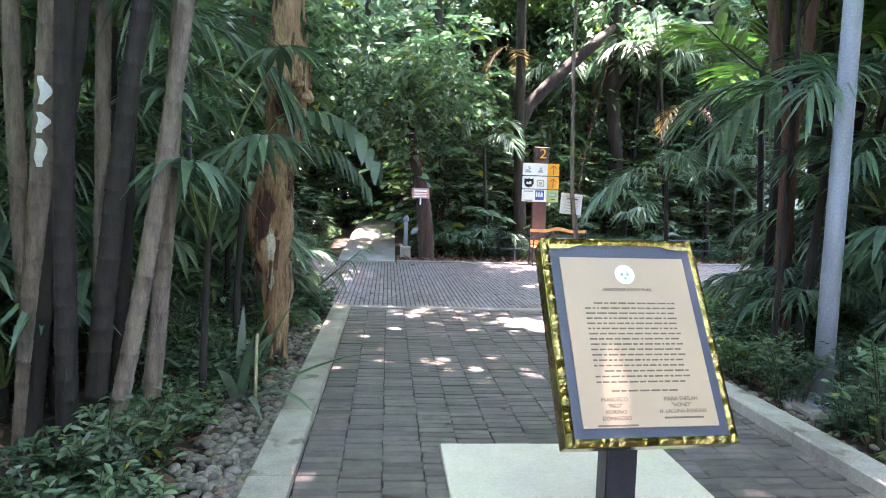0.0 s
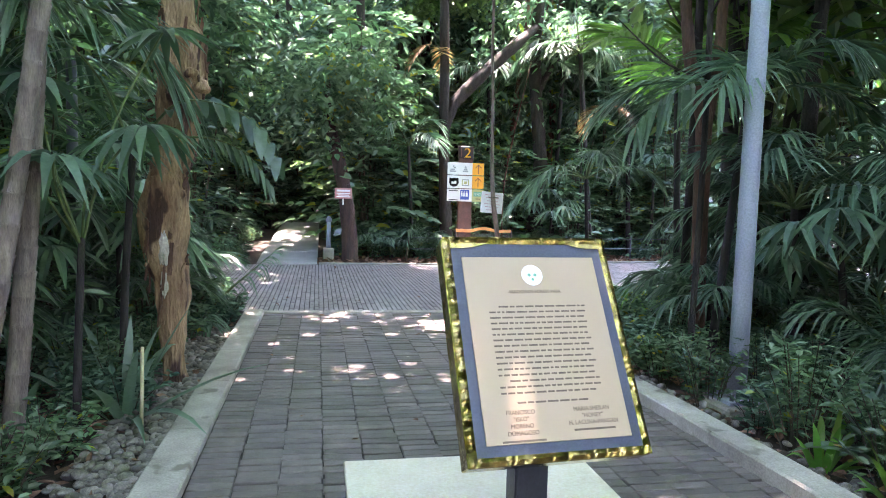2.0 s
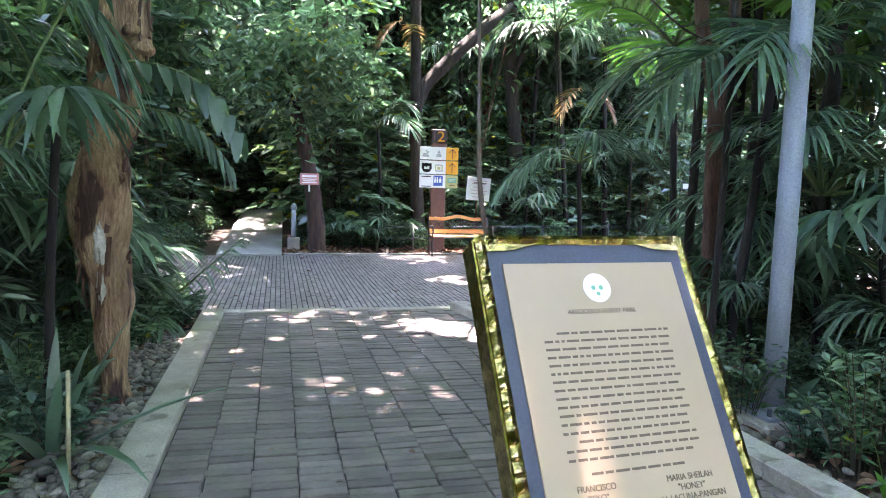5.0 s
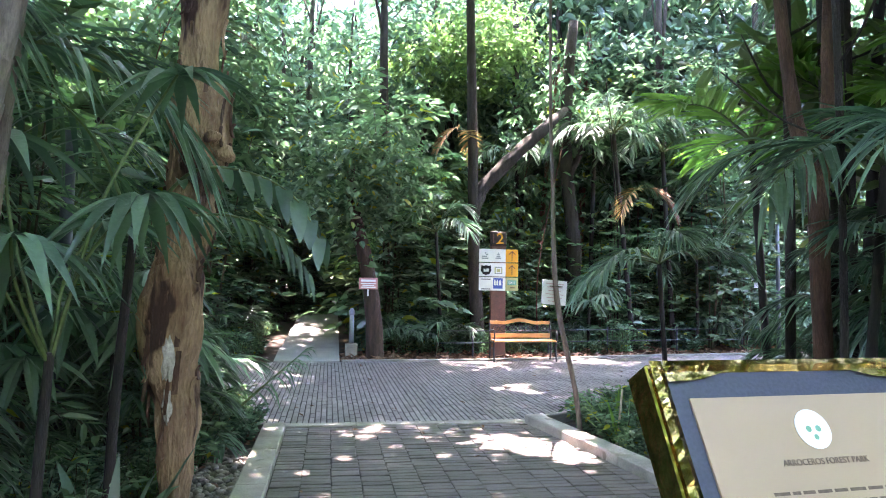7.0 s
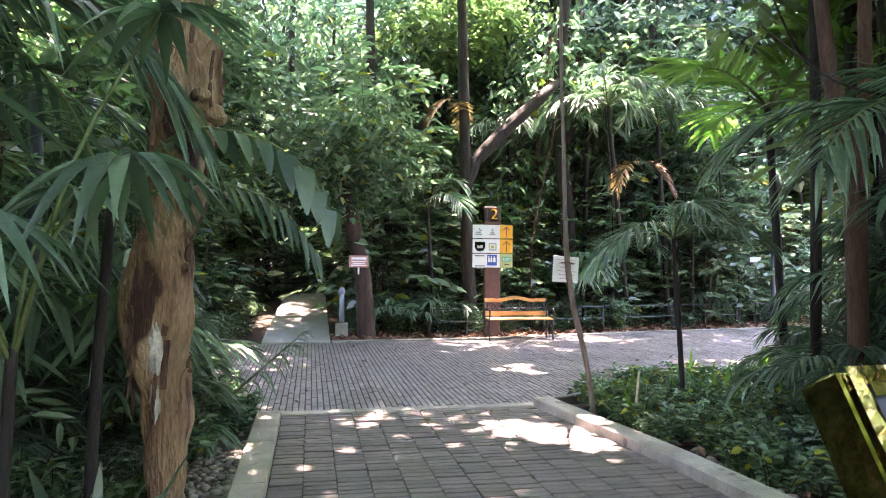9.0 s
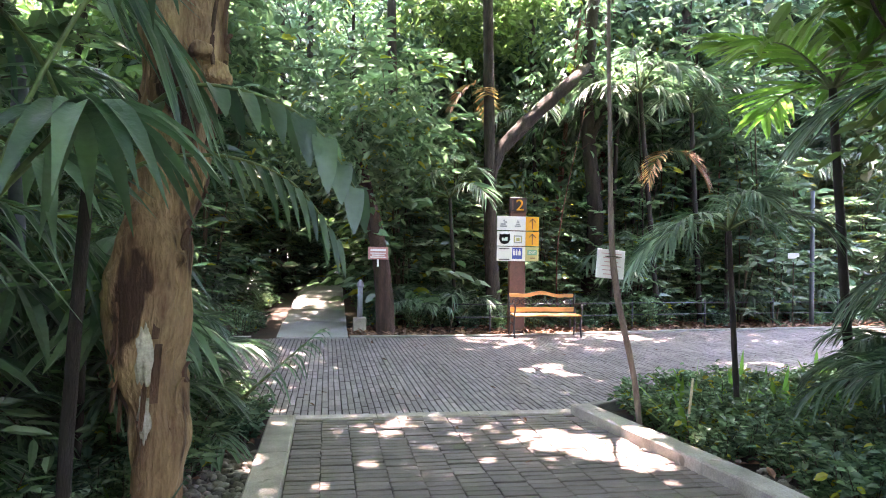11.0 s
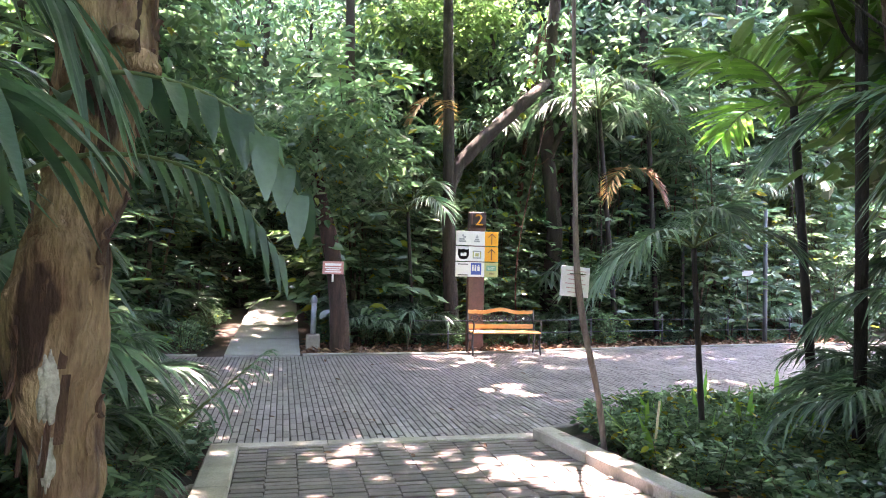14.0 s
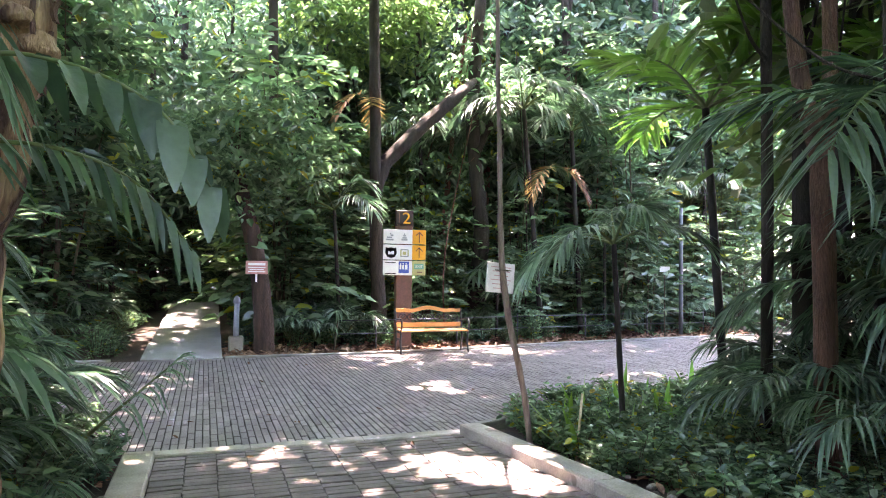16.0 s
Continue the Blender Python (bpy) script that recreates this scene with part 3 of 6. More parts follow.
def blade_plant(name, label, n, length, width, material, seed, group="", rise=(35, 85), droop=0.5, segs=5):
    """A tuft of sword-shaped leaves from one root."""
    rng = np.random.default_rng(seed)
    plant = tagged(empty(name, pose(0, 0, -60)), label, "plant", group)
    for k in range(n):
        th, e = rng.uniform(0, 2 * np.pi), radians(rng.uniform(*rise))
        D = np.array([[math.cos(th) * math.cos(e), math.sin(th) * math.cos(e), math.sin(e)]])
        P = np.array([[0.03 * math.cos(th), 0.03 * math.sin(th), -0.02]])
        L = np.array([length * rng.uniform(0.6, 1.1)])
        V, F = straps(P, D, L, np.array([width * rng.uniform(0.75, 1.15)]), np.array([droop * rng.uniform(0.4, 1.3)]), segs, (0.35, 0.9, 1.0, 0.85, 0.5, 0.03))
        obj("leaf", V, F, material, plant, smooth=True)
    return plant


def scatter(proto, spots, rng, size=(0.8, 1.25), sink=0.03, first=True):
    """Stand copies of a plant on the spots (x, y or x, y, z); the first one is the plant itself."""
    for i, s in enumerate(spots):
        z = s[2] if len(s) > 2 else land(s[0], s[1]) - sink
        k = rng.uniform(*size)
        m = pose(s[0], s[1], z, rng.uniform(-5, 5), rng.uniform(-5, 5), rng.uniform(0, 360)) @ Matrix.Diagonal((k, k, k * rng.uniform(0.9, 1.12), 1))
        if i == 0 and first:
            proto.matrix_world = m
        else:
            c = copy_thing(proto, Matrix())
            c.matrix_basis = m


def land(x, y):
    if y > 11:
        return -0.06 + 0.055 * min(max(y - 13, 0), 12)
    return -0.075


def grid_spots(rng, x0, x1, y0, y1, step, keep=lambda x, y: True, jitter=0.45):
    out = []
    for x in np.arange(x0, x1, step):
        for y in np.arange(y0, y1, step):
            a, b = x + rng.uniform(-jitter, jitter) * step, y + rng.uniform(-jitter, jitter) * step
            if keep(a, b):
                out.append((a, b))
    rng.shuffle(out)
    return out

RNG = np.random.default_rng(11)

# ---- the woods: added trees, crowns out of view, that shade the crossing ----
SHADED_SPOTS = [(-0.4, 2.6), (2.4, 2.2), (0.8, 5.0), (3.0, 5.2), (-1.6, 7.4), (1.6, 8.2), (4.6, 8.6), (0.4, 9.7), (3.4, 9.9), (7.6, 10.0), (-4.6, 9.0), (-0.2, 0.2), (2.6, -0.6), (6.2, 10.0), (-1.6, 10.7), (11.5, 9.6),
                (-3.4, 4.4), (5.6, 4.0), (0.6, -2.6), (-3.0, 10.8), (-7.4, 8.6), (-3.6, 7.0), (9.2, 11.0), (-1.1, 13.6), (-3.2, 0.8), (-3.4, -1.6), (-2.2, -3.2), (4.6, 1.4), (4.8, -1.4)]
# Added for their shade: each unseen crown sits sunward of the spot it darkens.
for k, (gx, gy) in enumerate(SHADED_SPOTS):
    cz = 9.3 + 0.5 * (k % 3)
    c = Vector((gx, gy, 0)) + TO_SUN * (cz / TO_SUN.z)
    bx = -4.4 - 0.8 * (k % 4) if c.x < 1.2 else 5.6 + 0.8 * (k % 4)
    by = min(c.y, 5.4 - 0.55 * (k % 5))
    ex, ey = c.x - bx, c.y - by
    broad_tree("shade_tree", "added broadleaf tree whose unseen crown shades the paving", (bx, by, land(bx, by)),
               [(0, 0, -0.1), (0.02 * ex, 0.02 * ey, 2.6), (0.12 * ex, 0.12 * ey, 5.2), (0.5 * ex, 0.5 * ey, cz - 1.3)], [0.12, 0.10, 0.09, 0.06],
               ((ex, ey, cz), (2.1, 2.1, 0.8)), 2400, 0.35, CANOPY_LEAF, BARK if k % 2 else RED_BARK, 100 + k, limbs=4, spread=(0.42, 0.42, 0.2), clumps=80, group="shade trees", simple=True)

# Added trees: unseen high crowns dim the back woods and the path behind the camera.
for k, (gx, gy) in enumerate([(-7.5, 15.5), (-3.6, 16.5), (0.6, 15.2), (4.4, 16.6), (8.2, 15.6), (12.0, 16.8), (-5.6, 20.0), (-1.4, 21.0), (2.6, 20.2), (6.4, 21.0), (10.2, 20.2), (14.2, 20.6), (0.4, -5.2), (0.9, -8.4), (-2.6, -6.4), (3.6, -5.6)]):
    cz = 11.8 + 0.6 * (k % 3)
    bx = gx if gy > 0 else (-3.2 if gx < 0.6 else 4.2)
    broad_tree("canopy_tree", "added tall straight tree whose unseen high crown blocks light", (bx, gy, land(bx, gy)),
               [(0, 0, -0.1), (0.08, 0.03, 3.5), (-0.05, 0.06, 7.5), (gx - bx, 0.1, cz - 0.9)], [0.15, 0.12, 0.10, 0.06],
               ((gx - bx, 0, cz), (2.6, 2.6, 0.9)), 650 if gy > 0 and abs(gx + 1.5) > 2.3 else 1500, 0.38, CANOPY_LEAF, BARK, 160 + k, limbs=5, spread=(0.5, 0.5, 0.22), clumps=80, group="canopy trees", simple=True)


def wood(x, y):
    """Planted ground: off the road, the paths and the paving."""
    if -2.1 < x < 0.1 and 11 < y < 19.4:
        return False
    if y > over(ROAD_FAR, x) + 0.9:
        return True
    return False


def trees_back():
    rng = np.random.default_rng(5)
    kinds = []
    for k, (h, w, leaf, mat, bark) in enumerate([(7.0, 1.6, 0.29, LEAF, BARK), (9.0, 1.9, 0.30, LEAF_DARK, BARK), (5.6, 1.4, 0.28, LEAF_LIGHT, BARK), (10.0, 2.0, 0.33, LEAF_DARK, BARK), (7.8, 1.7, 0.26, LEAF, RED_BARK)]):
        kinds.append(broad_tree("forest_tree", "slender forest tree with a layered leafy crown", (0, 0, -60),
                                [(0, 0, -0.1), (0.1, 0.05, h * 0.35), (-0.08, 0.1, h * 0.7), (0.1, 0, h)], [0.10, 0.075, 0.03],
                                ((0, 0, h * 0.66), (w, w, h * 0.38)), 1450, leaf, mat, bark, 300 + k, limbs=7, spread=(0.3, 0.3, 0.16), clumps=70, cull=False, group="forest trees"))
    spots = grid_spots(rng, -14, 18, 16.6, 20, 2.5, wood) + grid_spots(rng, -14, 19, 20, 29, 2.1, wood)
    spots += [(9.5, 16.8), (11.5, 17.5), (13.5, 17), (15.5, 18.5), (12.5, 19.1), (14.5, 18.8), (7.8, 17.2), (16.8, 16.9), (10.4, 18.6), (-6, 14.5), (-8, 15.5), (-4.8, 16.8), (-5.2, 12.6), (-7.5, 12.4), (-4.0, 13.0), (-9.5, 12.8), (-8.6, 6.6), (-7.0, 9.2), (-11, 8.5), (-9, 10.6), (-3.4, 14.6), (-3.2, 17.5), (0.9, 19.0), (0.8, 23.0), (-1.0, 25.0), (-2.8, 22.5), (0.2, 26.5), (-2.2, 28), (-1.6, 23.4), (-0.6, 24.2), (0.3, 22.6), (-2.6, 24.4)]
    # The last grid is added unseen behind the camera, to block sky light there.
    spots += grid_spots(rng, -16, -4.4, -3, 5.6, 2.7) + grid_spots(rng, 4.8, 16, -3, 5.6, 2.8) + grid_spots(rng, -12, 12, -12, -3.4, 2.5, lambda x, y: abs(x - 0.4) > 2.4)
    near = [s for s in spots if s[1] < 19.2]
    far = [s for s in spots if s[1] >= 19.2 and -13 < s[0] < 18]
    for i, k in enumerate(kinds):
        scatter(k, near[i::5], rng, (0.8, 1.2), 0.0)
    scatter(kinds[3], [(5.5, 18.6), (7.2, 17.8), (9.2, 18.4), (11.2, 18.0), (13.2, 18.6), (15.2, 17.8), (3.4, 19.0), (17.0, 18.6), (8.2, 19.6), (12.2, 19.8)], rng, (1.15, 1.35), 0.0, first=False)
    scatter(kinds[1], [(6.4, 19.4), (10.2, 19.6), (14.2, 19.4), (16.2, 20.2), (4.4, 20.4)], rng, (1.25, 1.45), 0.0, first=False)
    kinds = []
    for k, (h, w, leaf, mat) in enumerate([(8.5, 1.9, 0.40, LEAF), (11.0, 2.2, 0.42, LEAF_DARK), (9.8, 2.0, 0.38, LEAF)]):
        kinds.append(broad_tree("forest_tree", "distant forest tree with a full leafy crown", (0, 0, -60), [(0, 0, -0.1), (0.1, 0.05, h * 0.35), (-0.08, 0.1, h * 0.7), (0.1, 0, h)], [0.11, 0.08, 0.03],
                                ((0, 0, h * 0.56), (w, w, h * 0.46)), 1250, leaf, mat, BARK, 330 + k, limbs=4, spread=(0.35, 0.35, 0.2), clumps=60, cull=False, group="distant trees", simple=True))
    for i, k in enumerate(kinds):
        scatter(k, far[i::3], rng, (0.85, 1.2), 0.0)


trees_back()


def far_woods():
    """The woods beyond what can be counted: a belt of foliage all round."""
    rng = np.random.default_rng(8)
    n = 56000
    a = rng.uniform(0, 2 * np.pi, n)
    r = rng.uniform(24, 34, n)
    P = np.stack([2 + r * np.cos(a), 8 + r * np.sin(a), 18 * rng.uniform(0, 1, n)], 1)
    th = rng.uniform(0, 2 * np.pi, n)
    D = np.stack([np.cos(th), np.sin(th), rng.normal(-0.3, 0.4, n)], 1)
    N = np.stack([rng.normal(0, 0.7, n), rng.normal(0, 0.7, n), np.ones(n)], 1)
    L = rng.uniform(0.6, 1.25, n)
    V, F = leaves(P, D, N, L, L * 0.5, simple=True)
    tagged(obj("far_woods", V, F, LEAF), "dense green woods closing the view all round", "woods", kind="stuff")


far_woods()


def understorey():
    rng = np.random.default_rng(21)
    tall = [spray_shrub("tall_shrub", "tall layered understorey shrub with green leaves", 2.7, 1.0, 4, 10, 6, 0.235, LEAF, 41, "understorey shrubs", 0.48),
            spray_shrub("tall_shrub", "understorey shrub with broad glossy dark leaves", 2.1, 0.9, 4, 9, 5, 0.27, LEAF_DARK, 42, "understorey shrubs", 0.46),
            spray_shrub("tall_shrub", "airy shrub with fresh green layered leaf sprays", 3.7, 1.2, 4, 12, 7, 0.20, LEAF, 43, "understorey shrubs", 0.46),
            spray_shrub("tall_shrub", "upright shrub with long narrow drooping leaves", 1.9, 0.8, 6, 9, 6, 0.26, LEAF_DARK, 44, "understorey shrubs", 0.24, 0.08, 0.4)]
    spots = grid_spots(rng, -11, 17, 13.1, 16.6, 1.2, lambda x, y: wood(x, y) and not (0.4 < x < 8.0 and y < 14.3))
    spots += grid_spots(rng, -8, -2.5, -3, 5.4, 1.2, lambda x, y: not (x > -3.4 and y < 2.6)) + grid_spots(rng, 4.2, 9, -3, 5.6, 1.15, lambda x, y: x - 0.3 > 1.08 * (y - 0.48))
    spots += grid_spots(rng, -10, -3.4, 11.9, 13.2, 1.0)
    spots += [(-2.2, 5.3), (-1.95, 4.4), (-2.5, 3.6), (-2.3, 5.9), (-3.1, 6.1), (-4.0, 6.3), (-5.2, 6.4), (-1.7, 19.5), (-0.9, 19.4), (-0.2, 19.5), (-2.2, 19.2), (-1.3, 20.4), (-0.3, 20.6)]
    spots = [s for s in spots if not (-2.7 < s[0] < 0.75 and 9 < s[1] < 19.3)]
    edge = [spray_shrub("edge_shrub", "leafy shrub at the road edge with glossy green leaves", 2.1, 0.85, 5, 10, 6, 0.185, LEAF, 57, "edge shrubs", 0.5, 0.1),
            spray_shrub("edge_shrub", "broad layered shrub with drooping leaf sprays", 3.0, 1.1, 5, 12, 7, 0.20, LEAF, 58, "edge shrubs", 0.46, 0.25, 0.35)]
    scatter(edge[0], [(0.75, 13.4), (1.5, 13.6), (3.4, 13.5), (4.2, 13.9), (5.6, 13.7), (6.6, 14.0), (7.6, 13.9), (8.8, 14.0), (10.0, 14.2), (2.2, 14.4), (-2.9, 13.4), (-3.8, 12.9)], rng, (0.75, 1.15))
    scatter(edge[1], [(1.1, 14.3), (3.0, 14.4), (4.6, 14.5), (6.0, 14.6), (7.2, 14.6), (8.4, 14.6), (9.8, 14.9), (11.2, 14.6), (-3.3, 14.2), (-4.6, 13.6), (1.9, 15.0), (3.9, 15.2)], rng, (0.85, 1.2))
    near = [spray_shrub("tall_shrub", "fine-leaved dark shrub growing beside the path", 1.9, 0.75, 6, 10, 8, 0.105, LEAF, 55, "understorey shrubs", 0.42, 0.08),
            spray_shrub("tall_shrub", "slender shrub with narrow dark leaves near the path", 2.3, 0.7, 6, 11, 7, 0.15, LEAF, 56, "understorey shrubs", 0.22, 0.1, 0.4)]
    close = [p for p in spots if p[1] < 6.6]
    spots = [p for p in spots if p[1] >= 6.6]
    for i, k in enumerate(near):
        scatter(k, close[i::2], rng, (0.75, 1.2))
    for i, k in enumerate(tall):
        scatter(k, spots[i::4], rng, (0.7, 1.2))
    saplings = [spray_shrub("forest_sapling", "slender sapling with layered sprays of broad leaves", 6.2, 1.7, 3, 20, 7, 0.29, LEAF, 46, "forest saplings", 0.5, 0.15),
                spray_shrub("forest_sapling", "tall sapling with hanging sprays of dark leaves", 7.6, 1.9, 3, 22, 7, 0.31, LEAF_DARK, 47, "forest saplings", 0.42, 0.2, 0.45),
                spray_shrub("forest_sapling", "sapling with pale yellow-green leaf sprays", 5.4, 1.5, 3, 17, 7, 0.27, LEAF_LIGHT, 48, "forest saplings", 0.5, 0.25)]
    places = grid_spots(rng, -9, 15, 14.4, 17.4, 2.4, lambda x, y: wood(x, y) and not (3.8 < x < 8.2 and y < 15.6)) + [(-3.0, 12.9), (-4.4, 12.6), (-5.8, 13.4), (0.7, 13.6), (-2.4, 20.2), (-1.2, 20.0), (-0.2, 20.4), (0.6, 19.6), (-3.2, 5.0), (-4.4, 3.4), (-3.9, 6.2), (9.2, 14.0)]
    places.sort(key=lambda p: math.sin(p[0] * 12.9 + p[1] * 78.2))
    cut = (len(places) * 2) // 5
    for k, group in zip(saplings, (places[:cut], places[cut:2 * cut], places[2 * cut:])):
        scatter(k, group, rng, (0.8, 1.15))
    back = spray_shrub("tall_shrub", "leafy shrub deep in the woods", 2.8, 1.2, 4, 11, 6, 0.27, LEAF, 45, "understorey shrubs")
    scatter(back, grid_spots(rng, -11, 16, 17.5, 23, 1.6, wood), rng, (0.8, 1.2))
    scatter(tall[2], [(1.0, 13.8), (3.7, 13.9), (5.9, 13.9), (8.3, 13.5), (9.3, 13.7), (-3.3, 13.1)], rng, (0.85, 1.1), first=False)
    low = [shrub("low_shrub", "low bushy ground plant with small green leaves", 0.46, 0.32, 18, 26, 0.062, LEAF, 51, "low bed plants", 0.5),
           shrub("low_shrub", "low ground plant with rounded dark leaves", 0.40, 0.34, 18, 24, 0.068, LEAF_DARK, 52, "low bed plants", 0.6),
           shrub("low_shrub", "knee-high bed plant with fresh green leaves", 0.60, 0.32, 17, 26, 0.062, LEAF, 53, "low bed plants", 0.5)]
    spots = grid_spots(rng, -2.7, -1.5, -1.4, 5.7, 0.34, lambda x, y: x < -1.60 and (y > 2.4 or x > -2.05))
    spots += grid_spots(rng, -1.65, -1.35, 4.6, 6.0, 0.3) + [(-1.45, 5.75), (-1.6, 5.55), (-1.8, 5.85), (-1.42, 5.45), (-2.1, 5.85), (-1.55, 5.9), (-1.95, 5.6)]
    bed = grid_spots(rng, 2.05, 4.4, -0.6, 4.2, 0.40, lambda x, y: x > along(RIGHT_KERB, y) + 0.48)
    spots += bed
    mat_plants = shrub("ground_cover", "low mat of small fresh green leaves in the bed", 0.32, 0.30, 20, 24, 0.058, LEAF, 54, "low bed plants", 0.62)
    scatter(mat_plants, grid_spots(rng, 1.7, 6.5, 3.4, 7.3, 0.33, lambda x, y: x > along(RIGHT_KERB, y) + 0.36 and y < over(ROAD_NEAR_R, x) - 0.25 and not (x < 4.4 and y < 4.2 and x > 3.0)), rng, (0.8, 1.25))
    spots += grid_spots(rng, 3.9, 12, 12.5, 13.6, 0.7, lambda x, y: y > over(ROAD_FAR, x) + 0.55) + grid_spots(rng, 1.0, 4.6, 12.75, 13.9, 0.5) + grid_spots(rng, 4.6, 10.5, 12.9, 14.4, 0.6, wood)
    spots += [(-2.25 + 0.15 * math.sin(q), 11.9 + 0.55 * q) for q in range(14)] + [(0.12 + 0.12 * math.sin(q * 2), 13.2 + 0.6 * q) for q in range(11)]
    for i, k in enumerate(low):
        scatter(k, spots[i::3], rng, (0.75, 1.2))


understorey()


def palms_all():
    rng = np.random.default_rng(31)
    a = palm("feather_palm", "understorey feather palm with arching dark green fronds", 0.25, 8, PALM_LEAF, 61, "feather palms", length=1.5, droop=0.55, n=24, leaf=0.42, width=0.036, rise=(30, 78))
    b = palm("feather_palm", "slender feather palm with drooping fronds on a dark stem", 2.3, 7, PALM_LEAF, 62, "feather palms", length=1.5, droop=0.62, n=24, leaf=0.42, width=0.036, rise=(20, 65))
    c = palm("feather_palm", "taller feather palm with blue-green fronds over a thin stem", 4.2, 8, PALM_LEAF, 63, "feather palms", 0.05, length=1.9, droop=0.6, n=28, leaf=0.5, width=0.04, rise=(15, 65))
    d = palm("feather_palm", "palm with broad bright green leaflets", 2.7, 7, PALM_BRIGHT, 64, "feather palms", length=1.4, droop=0.38, n=15, leaf=0.45, width=0.065, rise=(25, 70), hang=0.3)
    f = fan_palm("fan_palm", "small fan palm with drooping pointed leaf segments", 1.1, 8, PALM_LEAF, 65, "fan palms", r=0.42, width=0.07, stalk=0.55, droop=0.55)
    scatter(a, [(-2.5, 5.3), (1.25, 12.75), (1.75, 12.85), (0.75, 12.7), (-2.75, 4.6), (-2.3, 5.75), (-3.0, 3.2), (-2.9, 1.9), (-3.2, 0.6), (3.6, 1.6), (3.9, 3.9), (4.5, 5.0), (5.8, 5.2), (1.5, 13.5), (-2.9, 13.0), (0.95, 13.2), (4.9, 13.8), (8.6, 13.9),
                (-2.7, 15.5), (0.9, 15.6), (-3.5, 12.6), (10.5, 14.2), (3.4, 0.4), (-2.8, -0.6), (-4.1, 4.8)], rng, (0.75, 1.1))
    scatter(b, [(-2.6, 2.6), (3.0, 3.2), (7.9, 13.4), (1.75, 12.95), (7.4, 14.4), (-3.6, 15.2), (0.9, 17.5), (9.6, 14.6), (-3.1, 5.2), (4.4, 2.2), (3.3, -0.3)], rng, (0.85, 1.1))
    scatter(c, [(6.3, 13.4), (7.4, 13.6), (5.6, 14.4), (5.6, 14.9), (4.0, 14.7), (6.9, 15.8), (8.4, 15.6), (1.1, 16.0), (-4.6, 13.8), (-3.3, 2.0), (10.6, 15.0), (4.3, 4.6), (5.9, 3.4), (-3.9, 4.0), (12.5, 15.8), (-2.9, 18.5)], rng, (0.85, 1.15))
    scatter(b, [(2.85, 5.5)], rng, (0.72, 0.76), first=False)
    e = palm("clump_palm", "dense clumping palm with fine dark leaflets", 0.5, 11, PALM_LEAF, 67, "clump palms", 0.03, length=1.25, droop=0.5, n=19, leaf=0.34, width=0.03, rise=(30, 82), hang=0.55)
    g = palm("clump_palm", "tall clumping palm with many narrow dark fronds", 1.4, 11, PALM_LEAF, 68, "clump palms", 0.03, length=1.35, droop=0.5, n=20, leaf=0.36, width=0.032, rise=(15, 78), hang=0.6)
    scatter(e, [(3.3, 3.3), (3.6, 4.1), (4.0, 4.6), (3.7, 2.0), (4.3, 3.6), (3.8, 1.0), (3.6, 0.3), (4.5, 5.3), (-2.75, 3.9), (-2.5, 4.7), (-2.15, 4.5), (-3.1, 2.7), (-2.2, 5.4), (-2.0, 5.0)], rng, (0.8, 1.1))
    scatter(g, [(3.5, 2.8), (4.0, 3.9), (4.1, 2.0), (4.0, 1.4), (4.4, 4.7), (3.7, 0.2), (4.8, 2.9), (-2.9, 3.3), (-2.6, 5.0), (-3.2, 4.3), (-3.4, 3.5), (-3.3, 1.6), (-3.1, 5.6)], rng, (0.85, 1.15))
    scatter(d, [(4.1, 5.6), (4.6, 5.0), (5.0, 4.5), (4.6, 3.2), (6.2, 5.9)], rng, (1.15, 1.3))
    scatter(f, [(-2.6, 2.9), (-2.7, 2.1), (3.5, 2.2), (-2.1, 3.9), (5.2, 13.4), (-3.4, 1.4)], rng, (0.9, 1.25))
    dead = palm("dead_palm_frond", "dry orange palm fronds hanging among green foliage", 0.1, 2, DEAD_LEAF, 66, "dead fronds", length=1.0, droop=1.0, n=22, leaf=0.42, width=0.045, rise=(5, 15), hang=0.2, sweep=62)
    scatter(dead, [(2.15, 12.95, 4.75), (6.3, 12.9, 3.6)], rng, (0.7, 0.85))


palms_all()


def stems():
    """Thin dark stems that rise through the understorey."""
    rng = np.random.default_rng(77)
    spots = grid_spots(rng, -9, 14, 14.2, 20, 3.1, wood) + grid_spots(rng, -6, -2.6, 0, 5.5, 1.6, lambda x, y: x < -2.7) + grid_spots(rng, 4.9, 9, 0.5, 6, 1.6)
    for i, (x, y) in enumerate(spots):
        h = rng.uniform(4, 7.5)
        line = bend([(0, 0, -0.1), (rng.normal(0, 0.08), rng.normal(0, 0.08), h * 0.4), (rng.normal(0, 0.2), rng.normal(0, 0.2), h)], 5)
        r = rng.uniform(0.018, 0.05)
        s = empty("bare_stem", pose(x, y, land(x, y)))
        bark = BARK if i % 3 else RED_BARK
        obj("stem", *tube(line, [r, r * 0.5], 7, 0.08, i), bark, s, smooth=True)
        for k in range(3):
            a = Vector(line[4 + 2 * k])
            th = rng.uniform(0, 2 * math.pi)
            ln = rng.uniform(0.25, 0.6)
            b = a + Vector((math.cos(th) * ln, math.sin(th) * ln, 0.5 * ln))
            obj("twig", *tube(bend([tuple(a), tuple((a + b) / 2 - Vector((0, 0, 0.05))), tuple(b)], 3), [r * 0.4, 0.003], 5), bark, s, smooth=True)
        tagged(s, "thin dark bare stem rising through the understorey", "stem", "bare stems")


stems()

# ---- the large trees near the path ----


